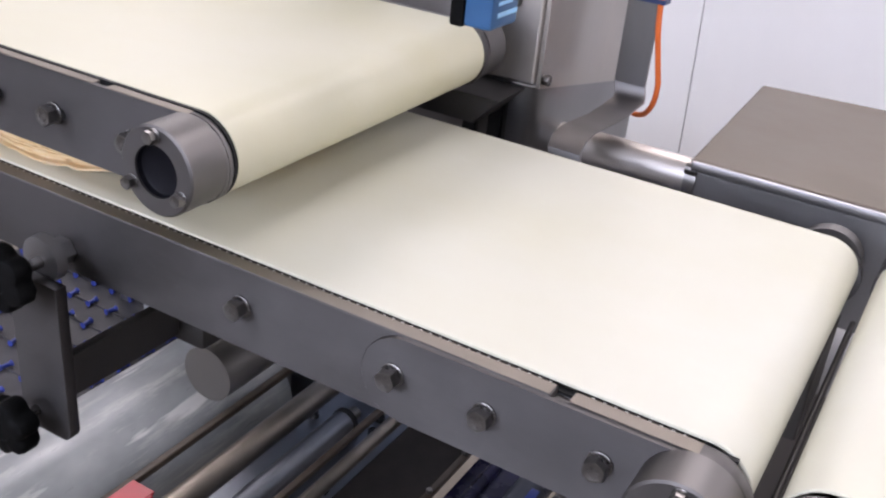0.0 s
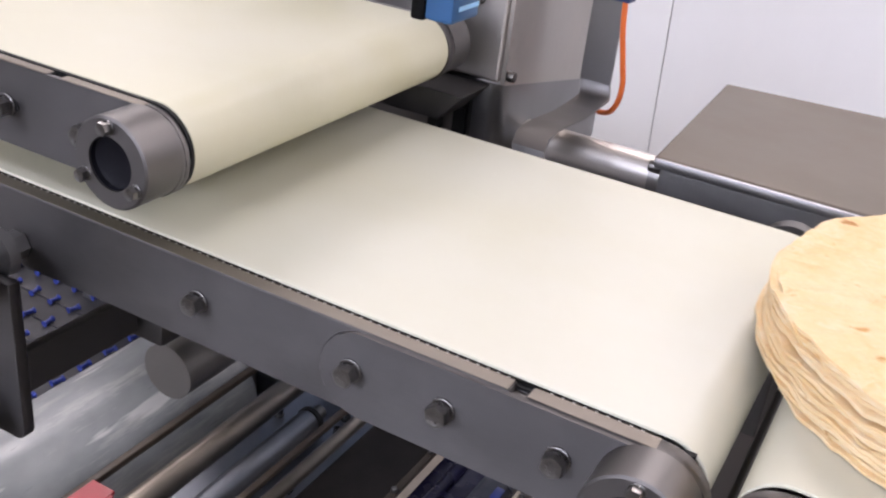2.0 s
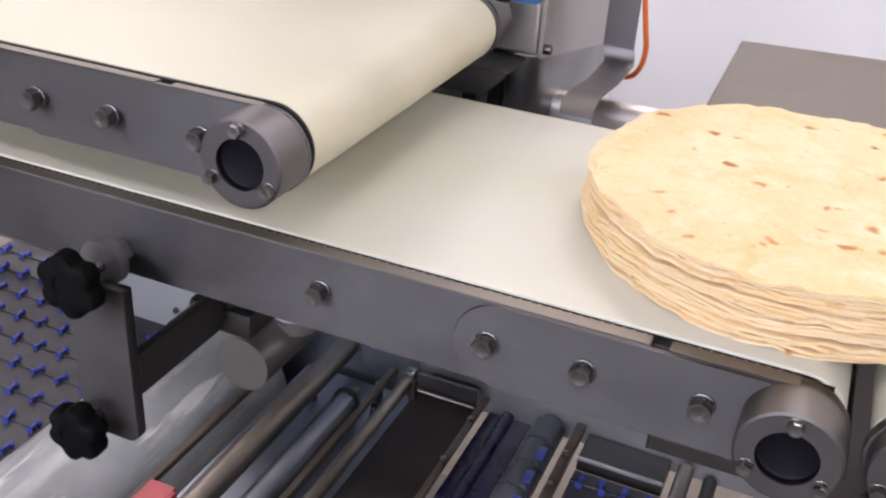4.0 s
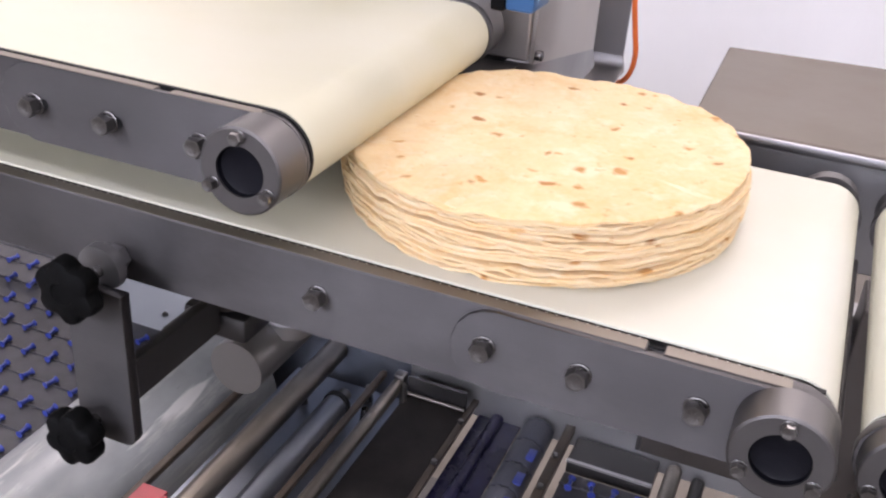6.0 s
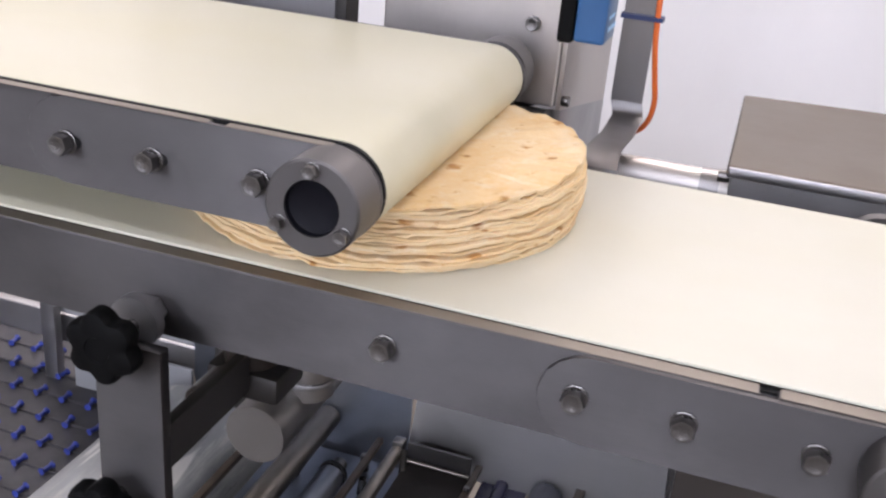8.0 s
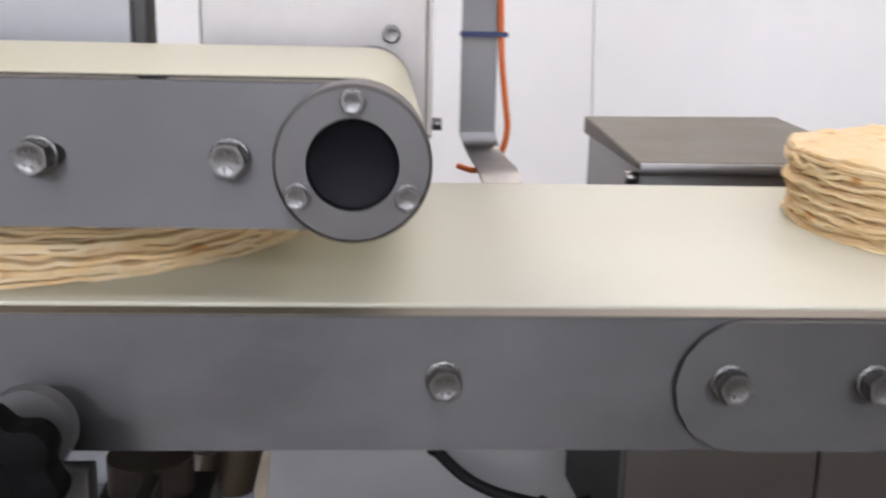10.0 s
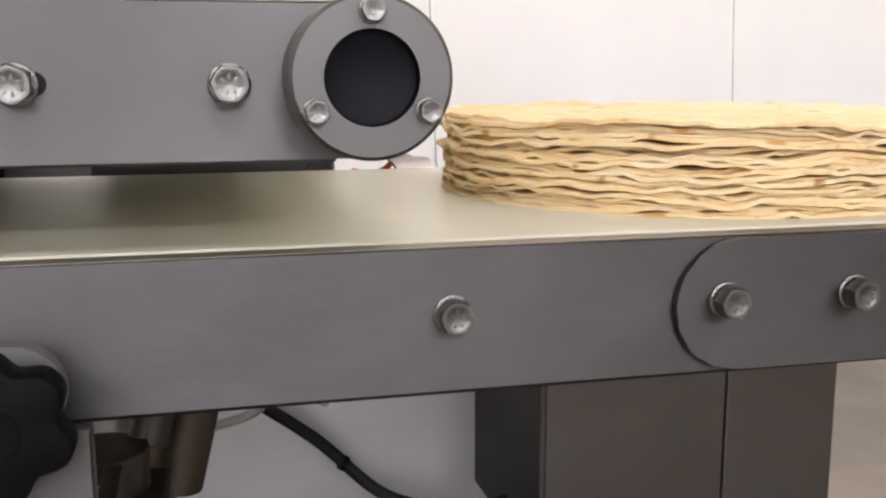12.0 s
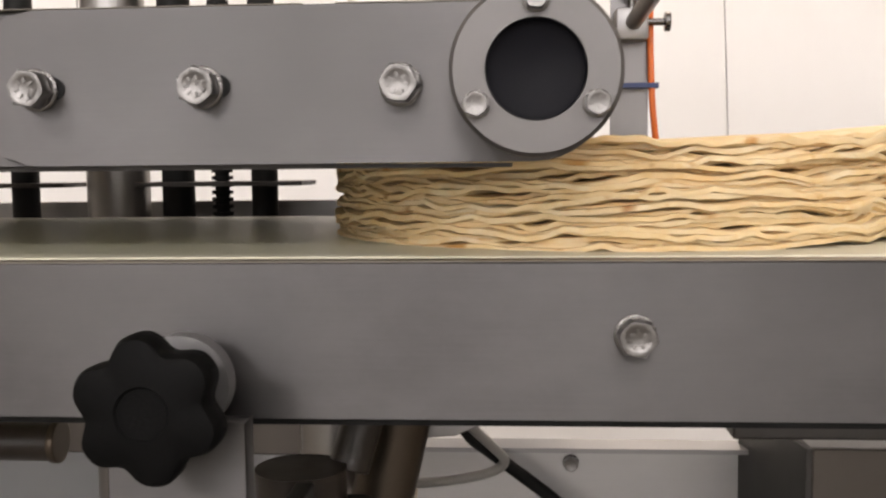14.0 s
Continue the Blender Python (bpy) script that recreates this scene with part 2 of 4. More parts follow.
def box(lo, hi, bevel=0.0, bm=None):
    bm = bm or bmesh.new()
    made = bmesh.ops.create_cube(bm, size=1)["verts"]
    for v in made:
        v.co = Vector([l + (c + 0.5) * (h - l) for c, l, h in zip(v.co, lo, hi)])
    if bevel:
        edges = {e for v in made for e in v.link_edges}
        bmesh.ops.bevel(bm, geom=list(edges), offset=bevel, segments=2, profile=0.5, affect="EDGES")
    return bm


def cyl(p0, p1, r0, r1=None, seg=32, bm=None, bevel=0.0):
    bm = bm or bmesh.new()
    p0, p1 = Vector(p0), Vector(p1)
    r1 = r0 if r1 is None else r1
    q = Vector((0, 0, 1)).rotation_difference(p1 - p0).to_matrix()
    rings = []
    for p, r in ((p0, r0), (p1, r1)):
        rings.append([bm.verts.new(p + q @ Vector((r * math.cos(a), r * math.sin(a), 0)))
                      for a in (2 * math.pi * i / seg for i in range(seg))])
    for i in range(seg):
        j = (i + 1) % seg
        bm.faces.new((rings[0][i], rings[0][j], rings[1][j], rings[1][i]))
    caps = [bm.faces.new(rings[0][::-1]), bm.faces.new(rings[1])]
    if bevel:
        bmesh.ops.bevel(bm, geom=list({e for f in caps for e in f.edges}), offset=bevel, segments=2, profile=0.5, affect="EDGES")
    return bm


def lathe_y(profile, x, z, seg=64, closed=True, bm=None):
    """Turns (radius, y) pairs round an axis along y."""
    bm = bm or bmesh.new()
    rings = [[bm.verts.new((x + r * math.cos(a), y, z + r * math.sin(a))) for a in (2 * math.pi * i / seg for i in range(seg))]
             for r, y in profile]
    pairs = list(zip(rings, rings[1:])) + ([(rings[-1], rings[0])] if closed else [])
    for a, b in pairs:
        for i in range(seg):
            j = (i + 1) % seg
            bm.faces.new((a[i], a[j], b[j], b[i]))
    return bm


def slab_y(outline, y0, y1, bevel=0.0008, bm=None):
    """A plate with an outline of (x, z) pairs between two depths."""
    bm = bm or bmesh.new()
    a = [bm.verts.new((x, y0, z)) for x, z in outline]
    b = [bm.verts.new((x, y1, z)) for x, z in outline]
    n = len(outline)
    for i in range(n):
        j = (i + 1) % n
        bm.faces.new((a[i], a[j], b[j], b[i]))
    front, back = bm.faces.new(a[::-1]), bm.faces.new(b)
    if bevel:
        bmesh.ops.bevel(bm, geom=list({e for f in (front, back) for e in f.edges}), offset=bevel, segments=2, profile=0.5, affect="EDGES")
    return bm


def arc(cx, cz, r, a0, a1, n=14):
    return [(cx + r * math.cos(radians(a0 + (a1 - a0) * i / n)), cz + r * math.sin(radians(a0 + (a1 - a0) * i / n))) for i in range(n + 1)]


def sweep(points, r, seg=10, steps=8, bm=None):
    """A cable: a round section led smoothly through points."""
    bm = bm or bmesh.new()
    pts = [Vector(p) for p in points]
    pts = [2 * pts[0] - pts[1]] + pts + [2 * pts[-1] - pts[-2]]
    line = []
    for i in range(1, len(pts) - 2):
        a, b, c, d = pts[i - 1:i + 3]
        for k in range(steps):
            t = k / steps
            line.append(0.5 * (2 * b + (c - a) * t + (2 * a - 5 * b + 4 * c - d) * t * t + (3 * b - a - 3 * c + d) * t ** 3))
    line.append(pts[-2])
    up, rings = Vector((0.3, 0.2, 0.93)), []
    for i, p in enumerate(line):
        d = (line[min(i + 1, len(line) - 1)] - line[max(i - 1, 0)]).normalized()
        u = d.cross(up).normalized()
        w = u.cross(d)
        up = w
        rings.append([bm.verts.new(p + r * (math.cos(q) * u + math.sin(q) * w)) for q in (2 * math.pi * k / seg for k in range(seg))])
    for a, b in zip(rings, rings[1:]):
        for k in range(seg):
            bm.faces.new((a[k], a[(k + 1) % seg], b[(k + 1) % seg], b[k]))
    bm.faces.new(rings[0][::-1])
    bm.faces.new(rings[-1])
    return bm


bolt_meshes = {}


def bolt(parent, x, y, z, r=0.0093, turn=0.0, name="bolt"):
    """A hexagon bolt with a washer; its head points towards -y from a face at depth y."""
    if r not in bolt_meshes:
        bm = bmesh.new()
        lathe_y([(0.0, 0.0), (r * 1.06, 0.0), (r * 1.06, -r * 0.14), (r * 1.0, -r * 0.19), (r * 0.93, -r * 0.2), (r * 0.93, -r * 0.42), (0.0, -r * 0.42)], 0, 0, 28, False, bm)
        rows = [(0.97, -0.42), (1.0, -0.46), (1.0, -1.18), (0.9, -1.36), (0.66, -1.38), (0.58, -1.34), (0.0, -1.33)]
        rings = []
        for k, d in rows:
            ring = []
            for i in range(24):
                a = 2 * math.pi * i / 24
                flat = math.cos(math.pi / 6) / math.cos((a % (math.pi / 3)) - math.pi / 6)
                kk = k * (flat if k > 0.95 else min(1.0, 0.5 + 0.5 * flat))
                ring.append(bm.verts.new((r * kk * math.cos(a), r * d, r * kk * math.sin(a))))
            rings.append(ring)
        for a, b in zip(rings, rings[1:]):
            for i in range(24):
                bm.faces.new((a[i], a[(i + 1) % 24], b[(i + 1) % 24], b[i]))
        for i in range(7):
            a = 2 * math.pi * i / 7
            c = Vector((r * 0.40 * math.cos(a), -r * 1.335, r * 0.40 * math.sin(a)))
            bmesh.ops.create_cube(bm, size=r * 0.13, matrix=Matrix.Translation(c) @ Matrix.Rotation(-a, 4, "Y") @ Matrix.Diagonal((1.7, 1.0, 0.8, 1)))
        bmesh.ops.remove_doubles(bm, verts=bm.verts[:], dist=1e-7)
        bolt_meshes[r] = finish(bm, "bolt", BOLT, Vector())
    ob = new(name, bolt_meshes[r])
    ob.parent = parent
    ob.location = Vector((x, y, z)) * S - root_of(parent).location
    ob.rotation_euler = (0, radians(turn), 0)
    return ob


def side_plate_outline(x0, x1, z0, z1, notch=None, round_right=True, round_left=False):
    zc, r = (z0 + z1) / 2, (z1 - z0) / 2
    pts = []
    pts += arc(x1 - r, zc, r, -90, 90, 18) if round_right else [(x1, z0), (x1, z1)]
    if notch:
        pts += [(notch + 0.0065, z1), (notch + 0.0065, z1 - 0.007), (notch - 0.0065, z1 - 0.007), (notch - 0.0065, z1)]
    pts += arc(x0 + r, zc, r, 90, 270, 18) if round_left else [(x0, z1), (x0, z0)]
    return pts


def belt_loop(x0, x1, zc, r, y0, y1, thick=0.0022):
    bm = bmesh.new()

    def loop(rr, y):
        pts = [(x1 + rr * math.cos(a), zc + rr * math.sin(a)) for a in (radians(-90 + 180 * i / 24) for i in range(25))]
        pts += [(x1 + (x0 - x1) * k / 12, zc + rr) for k in range(1, 12)]
        pts += [(x0 + rr * math.cos(a), zc + rr * math.sin(a)) for a in (radians(90 + 180 * i / 24) for i in range(25))]
        pts += [(x0 + (x1 - x0) * k / 12, zc - rr) for k in range(1, 12)]
        return [bm.verts.new((x, y, z)) for x, z in pts]

    e = thick * 0.4
    rings = [loop(r - thick, y0), loop(r - e, y0), loop(r, y0 + e), loop(r, y1 - e), loop(r - e, y1), loop(r - thick, y1)]
    for a, b in zip(rings, rings[1:] + rings[:1]):
        for i in range(len(a)):
            j = (i + 1) % len(a)
            bm.faces.new((a[i], a[j], b[j], b[i]))
    return bm


def housing(parent, x, z, y_face, y_plate, depth_far=None):
    """A turned bearing housing with an open bore and three small bolts."""
    ring = part("bearing_housing", lathe_y([(0.0212, y_face), (0.0345, y_face), (0.0362, y_face + 0.0015), (0.0362, y_plate), (0.0212, y_plate)], x, z, 72), HOUSING, parent,
                "turned steel bearing ring round a dark bore")
    part("bore", lathe_y([(0.0, y_face + 0.008), (0.018, y_face + 0.0075), (0.0205, y_face + 0.006), (0.0211, y_face + 0.002), (0.0211, y_plate - 0.004), (0.0, y_plate - 0.004)], x, z, 48, False), BORE, ring)
    for i, a in enumerate((90, 210, 330)):
        bolt(ring, x + 0.0287 * math.cos(radians(a)), y_face, z + 0.0287 * math.sin(radians(a)), 0.0056, 13 * i + 5, "small_bolt")
    return ring


# ---- the room ----
def room():
    x0, x1, y0, y1, z1 = -4.2, 4.4, -7.2, 2.8, 3.6
    setting("floor", box((x0, y0, -0.1), (x1, y1 + 0.15, 0.0)), FLOOR, "beige stained resin floor with a dull shine", "floor")
    wall = setting("wall_north", box((x0, y1 + 0.004, 0.0), (x1, y1 + 0.15, z1)), WALL, "white insulated wall panels with narrow vertical joints", "wall")
    joints = (x0, -3.63, -2.55, -1.47, -0.435, 0.635, 1.74, 2.85, 3.9, x1)
    for a, b in zip(joints, joints[1:]):
        bm = box((a + 0.002, y1 - 0.010, 0.0), (b - 0.002, y1 + 0.003, z1), 0.002)
        for v in bm.verts:
            v.co.x -= 0.04 * (v.co.z - 1.0)
        p = new("panel", finish(bm, "panel", WALL, Vector()))
        p.parent = wall
    setting("wall_south", box((x0, y0 - 0.15, 0), (x1, y0, z1)), WALL, "plain white wall", "wall")
    setting("wall_east", box((x1, y0, 0), (x1 + 0.15, y1, z1)), SIDE_WALL, "plain grey wall", "wall")
    setting("wall_west", box((x0 - 0.15, y0, 0), (x0, y1, z1)), SIDE_WALL, "plain grey wall", "wall")
    setting("ceiling", box((x0, y0, z1), (x1, y1, z1 + 0.1)), CEIL, "plain white ceiling", "ceiling")


# ---- conveyors ----
BELT_TOP = 0.9335


def lower_conveyor():
    t = thing("lower_belt_conveyor", (0.0, 0.2, 0.858), "stainless steel belt conveyor with a clean cream belt", "conveyor")
    part("side_plate", slab_y(side_plate_outline(-1.8, 0.4175, 0.8583, 0.9325, 0.279), -0.0035, 0.0105), STEEL, t, "brushed steel side plate")
    part("side_plate", slab_y(side_plate_outline(-1.8, 0.4175, 0.8583, 0.9255), 0.4045, 0.415), STEEL, t)
    part("belt", belt_loop(-1.76, 0.380, 0.9005, BELT_TOP - 0.9005, 0.0158, 0.4015), BELT, t, "cream white endless belt")
    part("slider_bed", box((-1.74, 0.016, 0.90), (0.37, 0.399, 0.929)), STEEL_DARK, t)
    # black filler paints the shade in the gap between plate and belt
    part("gap_shade", box((-1.74, 0.0107, 0.90), (0.40, 0.0155, 0.9285)), RUBBER_AND_SHADE, t)
    # pale strips paint the room's light reflected along the plate's top
    for x0, x1 in ((-1.79, 0.2715), (0.2865, 0.377)):
        part("lit_edge", box((x0, -0.0030, 0.9326), (x1, 0.0102, 0.9332), 0.0002), LIT_EDGE, t, "plate top edge with its bright reflection painted in")
    bm = bmesh.new()
    for i in range(150):
        x = -0.86 + 0.0082 * i
        if 0.266 < x < 0.29:
            continue
        box((x, 0.0112, 0.9286), (x + 0.0022, 0.0153, 0.9305), 0, bm)
    tagged(part("belt_lacing", bm, STEEL_PALE, t), "row of small pale lacing teeth", kind="stuff")
    cover = part("cover_plate", slab_y(side_plate_outline(0.1215, 0.4165, 0.8592, 0.9318, None, True, True), -0.0080, -0.0037), STEEL, t, "round-ended steel cover plate")
    bolt(t, 0.0, -0.0035, 0.8988, turn=10)
    bolt(t, -0.42, -0.0035, 0.8988, turn=17)
    for x, k in ((0.15, 4), (0.228, 20), (0.317, 33)):
        bolt(cover, x, -0.0080, 0.8988, turn=k)
    housing(t, 0.380, 0.9012, -0.045, -0.0082)
    part("far_bearing", lathe_y([(0.0, 0.4155), (0.033, 0.4155), (0.033, 0.432), (0.031, 0.434), (0.0, 0.434)], 0.380, 0.9012, 48, False), HOUSING, t)
    part("cross_bar", box((0.112, 0.30, 0.765), (0.41, 0.402, 0.858), 0.002), STEEL_DARK, t)
    # black strip paints the shadow gap beneath the side plate
    part("dark_bottom_strip", box((-1.7, 0.012, 0.8515), (0.40, 0.03, 0.858)), RUBBER_AND_SHADE, t)
    part("far_guide_rail", box((-1.6, 0.752, 0.86), (-0.16, 0.758, 0.9355), 0.0015), STEEL_DULL, t)
    for x in (-1.2, -0.25):
        part("rail_bracket", box((x - 0.012, 0.416, 0.865), (x + 0.012, 0.7515, 0.873), 0.001), STEEL_DARK, t)
    return t


def upper_conveyor():
    t = thing("upper_belt_conveyor", (-0.5, 0.2, 0.978), "stainless steel press conveyor with a cream belt above the lower belt", "conveyor")
    part("side_plate", slab_y(side_plate_outline(-1.5, -0.0105, 0.9787, 1.0505, -0.143), -0.0035, 0.0015), STEEL_UPPER, t, "brushed steel side plate")
    cover = part("cover_plate", slab_y(side_plate_outline(-0.312, -0.0105, 0.9787, 1.0503, None, True, True), -0.0085, -0.0037), STEEL_UPPER, t, "round-ended steel cover plate")
    part("side_plate", slab_y(side_plate_outline(-1.5, -0.0095, 0.9785, 1.0505), 0.4045, 0.415), STEEL, t)
    part("belt", belt_loop(-1.46, -0.046, 1.0165, 0.0360, 0.0052, 0.402), BELT_CREAM, t, "cream white endless belt")
    # same painted reflection along the top of the upper plate
    for x0, x1 in ((-1.49, -0.1505), (-0.1355, -0.05)):
        part("lit_edge", box((x0, -0.0080, 1.0507), (x1, 0.0011, 1.0512), 0.0002), LIT_EDGE, t, "plate top edge with its bright reflection painted in")
    # black filler that paints the dark gap beside the upper belt
    part("gap_shade", slab_y(side_plate_outline(-1.45, -0.0098, 0.9797, 1.0521), 0.0016, 0.0050, 0), RUBBER_AND_SHADE, t)
    for x, k in ((-0.106, 6), (-0.197, 24), (-0.275, 12)):
        if x < -0.15:
            part("slot", slab_y(side_plate_outline(x - 0.004, x + 0.0128, 1.0090, 1.0195, None, True, True), -0.0093, -0.0086, 0), RUBBER_AND_SHADE, cover)
        bolt(cover, x, -0.0092, 1.0138, turn=k)
    housing(t, -0.046, 1.0165, -0.045, -0.0087)
    part("far_bearing", lathe_y([(0.0, 0.4155), (0.0362, 0.4155), (0.0362, 0.452), (0.034, 0.454), (0.0, 0.454)], -0.046, 1.0165, 48, False), HOUSING, t)
    part("dark_bottom_strip", box((-1.4, 0.006, 0.9762), (-0.056, 0.012, 0.9783)), STEEL_DARK, t)
    part("hanger_beam", box((-0.62, 0.41, 0.985), (-0.56, 0.70, 1.035), 0.002), STEEL_DULL, t)
    return t


def infeed_conveyor():
    t = thing("infeed_belt_conveyor", (1.2, 0.2, 0.858), "cream belt conveyor that feeds the next one", "conveyor")
    part("side_plate", slab_y(side_plate_outline(0.4275, 3.0, 0.8583, 0.9305, None, False, True), 0.0, 0.0105), STEEL, t, "brushed steel side plate")
    part("side_plate", slab_y(side_plate_outline(0.4275, 3.0, 0.8583, 0.9255, None, False, True), 0.4045, 0.415), STEEL, t)
    part("belt", belt_loop(0.4635, 2.96, 0.9005, BELT_TOP - 0.9005, 0.0135, 0.4015), BELT, t, "cream white endless belt")
    part("slider_bed", box((0.47, 0.016, 0.90), (2.95, 0.399, 0.929)), STEEL_DARK, t)
    housing(t, 0.4665, 0.8955, -0.022, -0.0002)
    part("far_bearing", lathe_y([(0.0, 0.4155), (0.0345, 0.4155), (0.0345, 0.44), (0.0, 0.44)], 0.4635, 0.9005, 48, False), HOUSING, t)
    part("bearing_foot", box((0.437, -0.018, 0.83), (0.50, -0.002, 0.868), 0.002), STEEL_WARM, t)
    part("tie_rod", cyl((0.4225, 0.02, 0.852), (0.4225, 0.40, 0.852), 0.003, seg=16), STEEL_DARK, t)
    return t


# ---- tortilla stacks ----
LAYERS = 26
STACK_R = 0.188
PITCH = 0.00213


def tortilla_mesh(seed, layer):
    rnd = random.Random(seed)
    bm = bmesh.new()
    seg, rows = 240, (0.0, 0.2, 0.4, 0.56, 0.7, 0.8, 0.87, 0.92, 0.96, 0.985, 1.0)
    rim = [(n, rnd.uniform(0, 6.28), rnd.uniform(0.2, 1) * 0.0050 / n) for n in (2, 3, 4, 5, 7, 9, 13, 19, 31)]
    base_r = STACK_R * rnd.uniform(0.984, 1.008)
    half = 0.0020

    def height(u, a):
        ca, sa, lift = math.cos(a), math.sin(a), max(0.0, u - 0.4) / 0.6
        broad = noise.noise(Vector((1.6 * ca, 1.6 * sa, layer * 0.10))) * 0.0030
        kink = (0.24 - abs(noise.noise(Vector((3.8 * ca + 9.0, 3.8 * sa, layer * 0.16))))) * 0.0050
        fold = (0.22 - abs(noise.noise(Vector((7.4 * ca, 7.4 * sa + 4.0, layer * 0.28))))) * 0.0032
        own = noise.noise(Vector((10.0 * ca, 10.0 * sa, layer * 3.1))) * 0.0022
        crimp = (0.2 - abs(noise.noise(Vector((17.0 * ca, 17.0 * sa, layer * 2.3))))) * 0.0014
        w = (broad + kink + fold + own + crimp) * lift ** 1.3
        c = noise.noise(Vector((u * 2.2 * math.cos(a) + seed * 3.1, u * 2.2 * math.sin(a), seed * 1.7))) * 0.0010
        return w + c

    top, low = [], []
    for u in rows:
        ring_t, ring_b = [], []
        for i in range(seg):
            a = 2 * math.pi * i / seg
            r = u * base_r * (1 + sum(h * math.sin(n * a + p) for n, p, h in rim) / base_r * u)
            z = height(u, a)
            thick = half * (0.6 if u == 1.0 else 0.9 if u > 0.98 else 1.0) * (1.0 + 0.35 * noise.noise(Vector((5.0 * math.cos(a), 5.0 * math.sin(a), seed * 2.7))))
            ring_t.append(bm.verts.new((r * math.cos(a), r * math.sin(a), z + thick)))
            ring_b.append(bm.verts.new((r * math.cos(a), r * math.sin(a), z - thick)))
            if u == 0.0:
                break
        top.append(ring_t)
        low.append(ring_b)
    for side in (top, low):
        for i in range(seg):
            j = (i + 1) % seg
            bm.faces.new((side[0][0], side[1][i], side[1][j]))
            for a, b in zip(side[1:], side[2:]):
                bm.faces.new((a[i], b[i], b[j], a[j]))
    for i in range(seg):
        j = (i + 1) % seg
        bm.faces.new((top[-1][i], low[-1][i], low[-1][j], top[-1][j]))
    return finish(bm, "tortilla", TORTILLA, Vector())


STACKS = []


def tortilla_stacks():
    meshes = [tortilla_mesh(11 + i, i) for i in range(LAYERS)]
    for k in range(3):
        rnd = random.Random(70 + k)
        t = thing("tortilla_stack", (0, 0, 0), "stack of pale round tortillas with brown toasted spots on the belt", "tortillas", "tortilla stacks on the belt")
        layers = []
        for i in range(LAYERS):
            ob = new("tortilla", meshes[i])
            ob.parent = t
            layers.append((ob, rnd.uniform(-0.003, 0.003), rnd.uniform(-0.003, 0.003), 110 * k + rnd.uniform(-3, 3)))
        STACKS.append((t, layers))


# ---- clamp bracket with star knobs ----
def star_knob(parent, x, y, z, r=0.031, depth=0.024, turn=0.0):
    bm = bmesh.new()
    seg, rings = 84, []
    for k, d in ((0.55, 0.0), (0.90, -0.05), (1.0, -0.22), (1.0, -0.72), (0.95, -0.9), (0.80, -1.0), (0.36, -1.02), (0.33, -0.96), (0.0, -0.95)):
        ring = []
        for i in range(seg):
            a = 2 * math.pi * i / seg
            lobe = 1.0 - 0.19 * (0.5 - 0.5 * math.cos(6 * a)) ** 1.5 if k > 0.6 else 1.0
            rr = r * k * lobe
            ring.append(bm.verts.new((x + rr * math.cos(a + radians(turn)), y + depth * d, z + rr * math.sin(a + radians(turn)))))
        rings.append(ring)
    for a, b in zip(rings, rings[1:]):
        for i in range(seg):
            bm.faces.new((a[i], a[(i + 1) % seg], b[(i + 1) % seg], b[i]))
    bmesh.ops.remove_doubles(bm, verts=bm.verts[:], dist=1e-6)
    knob = part("star_knob", bm, BLACK, parent, "black plastic six-lobed knob")
    part("threaded_stud", cyl((x, y - 0.002, z), (x, y + 0.03, z), 0.0055, seg=16), BOLT, knob)
    return knob


def knob_bracket():
    t = thing("clamp_bracket", (-0.19, -0.03, 0.70), "flat steel clamp bracket with two black star knobs under the conveyor", "bracket")
    out = arc(-0.2235, 0.712, 0.010, 180, 270, 5) + arc(-0.181, 0.712, 0.010, 270, 360, 5) + [(-0.171, 0.868), (-0.2335, 0.868)]
    bar = part("flat_bar", slab_y(out, -0.046, -0.034, 0.001), STEEL, t, "upright brushed flat bar")
    part("arm", box((-0.183, -0.0335, 0.750), (-0.172, 0.10, 0.794), 0.0015), STEEL_DARK, t, "dark steel arm")
    part("boss", cyl((-0.204, -0.033, 0.881), (-0.204, -0.022, 0.881), 0.0222, seg=40, bevel=0.0015), STEEL_DULL, t, "turned steel disc")
    part("hub", cyl((-0.204, -0.0219, 0.881), (-0.204, -0.0037, 0.881), 0.0135, seg=6, bevel=0.001), STEEL_DULL, t)
    star_knob(t, -0.204, -0.059, 0.8795, 0.0315, 0.021, 38)
    star_knob(t, -0.214, -0.062, 0.722, 0.0295, 0.025, 22)


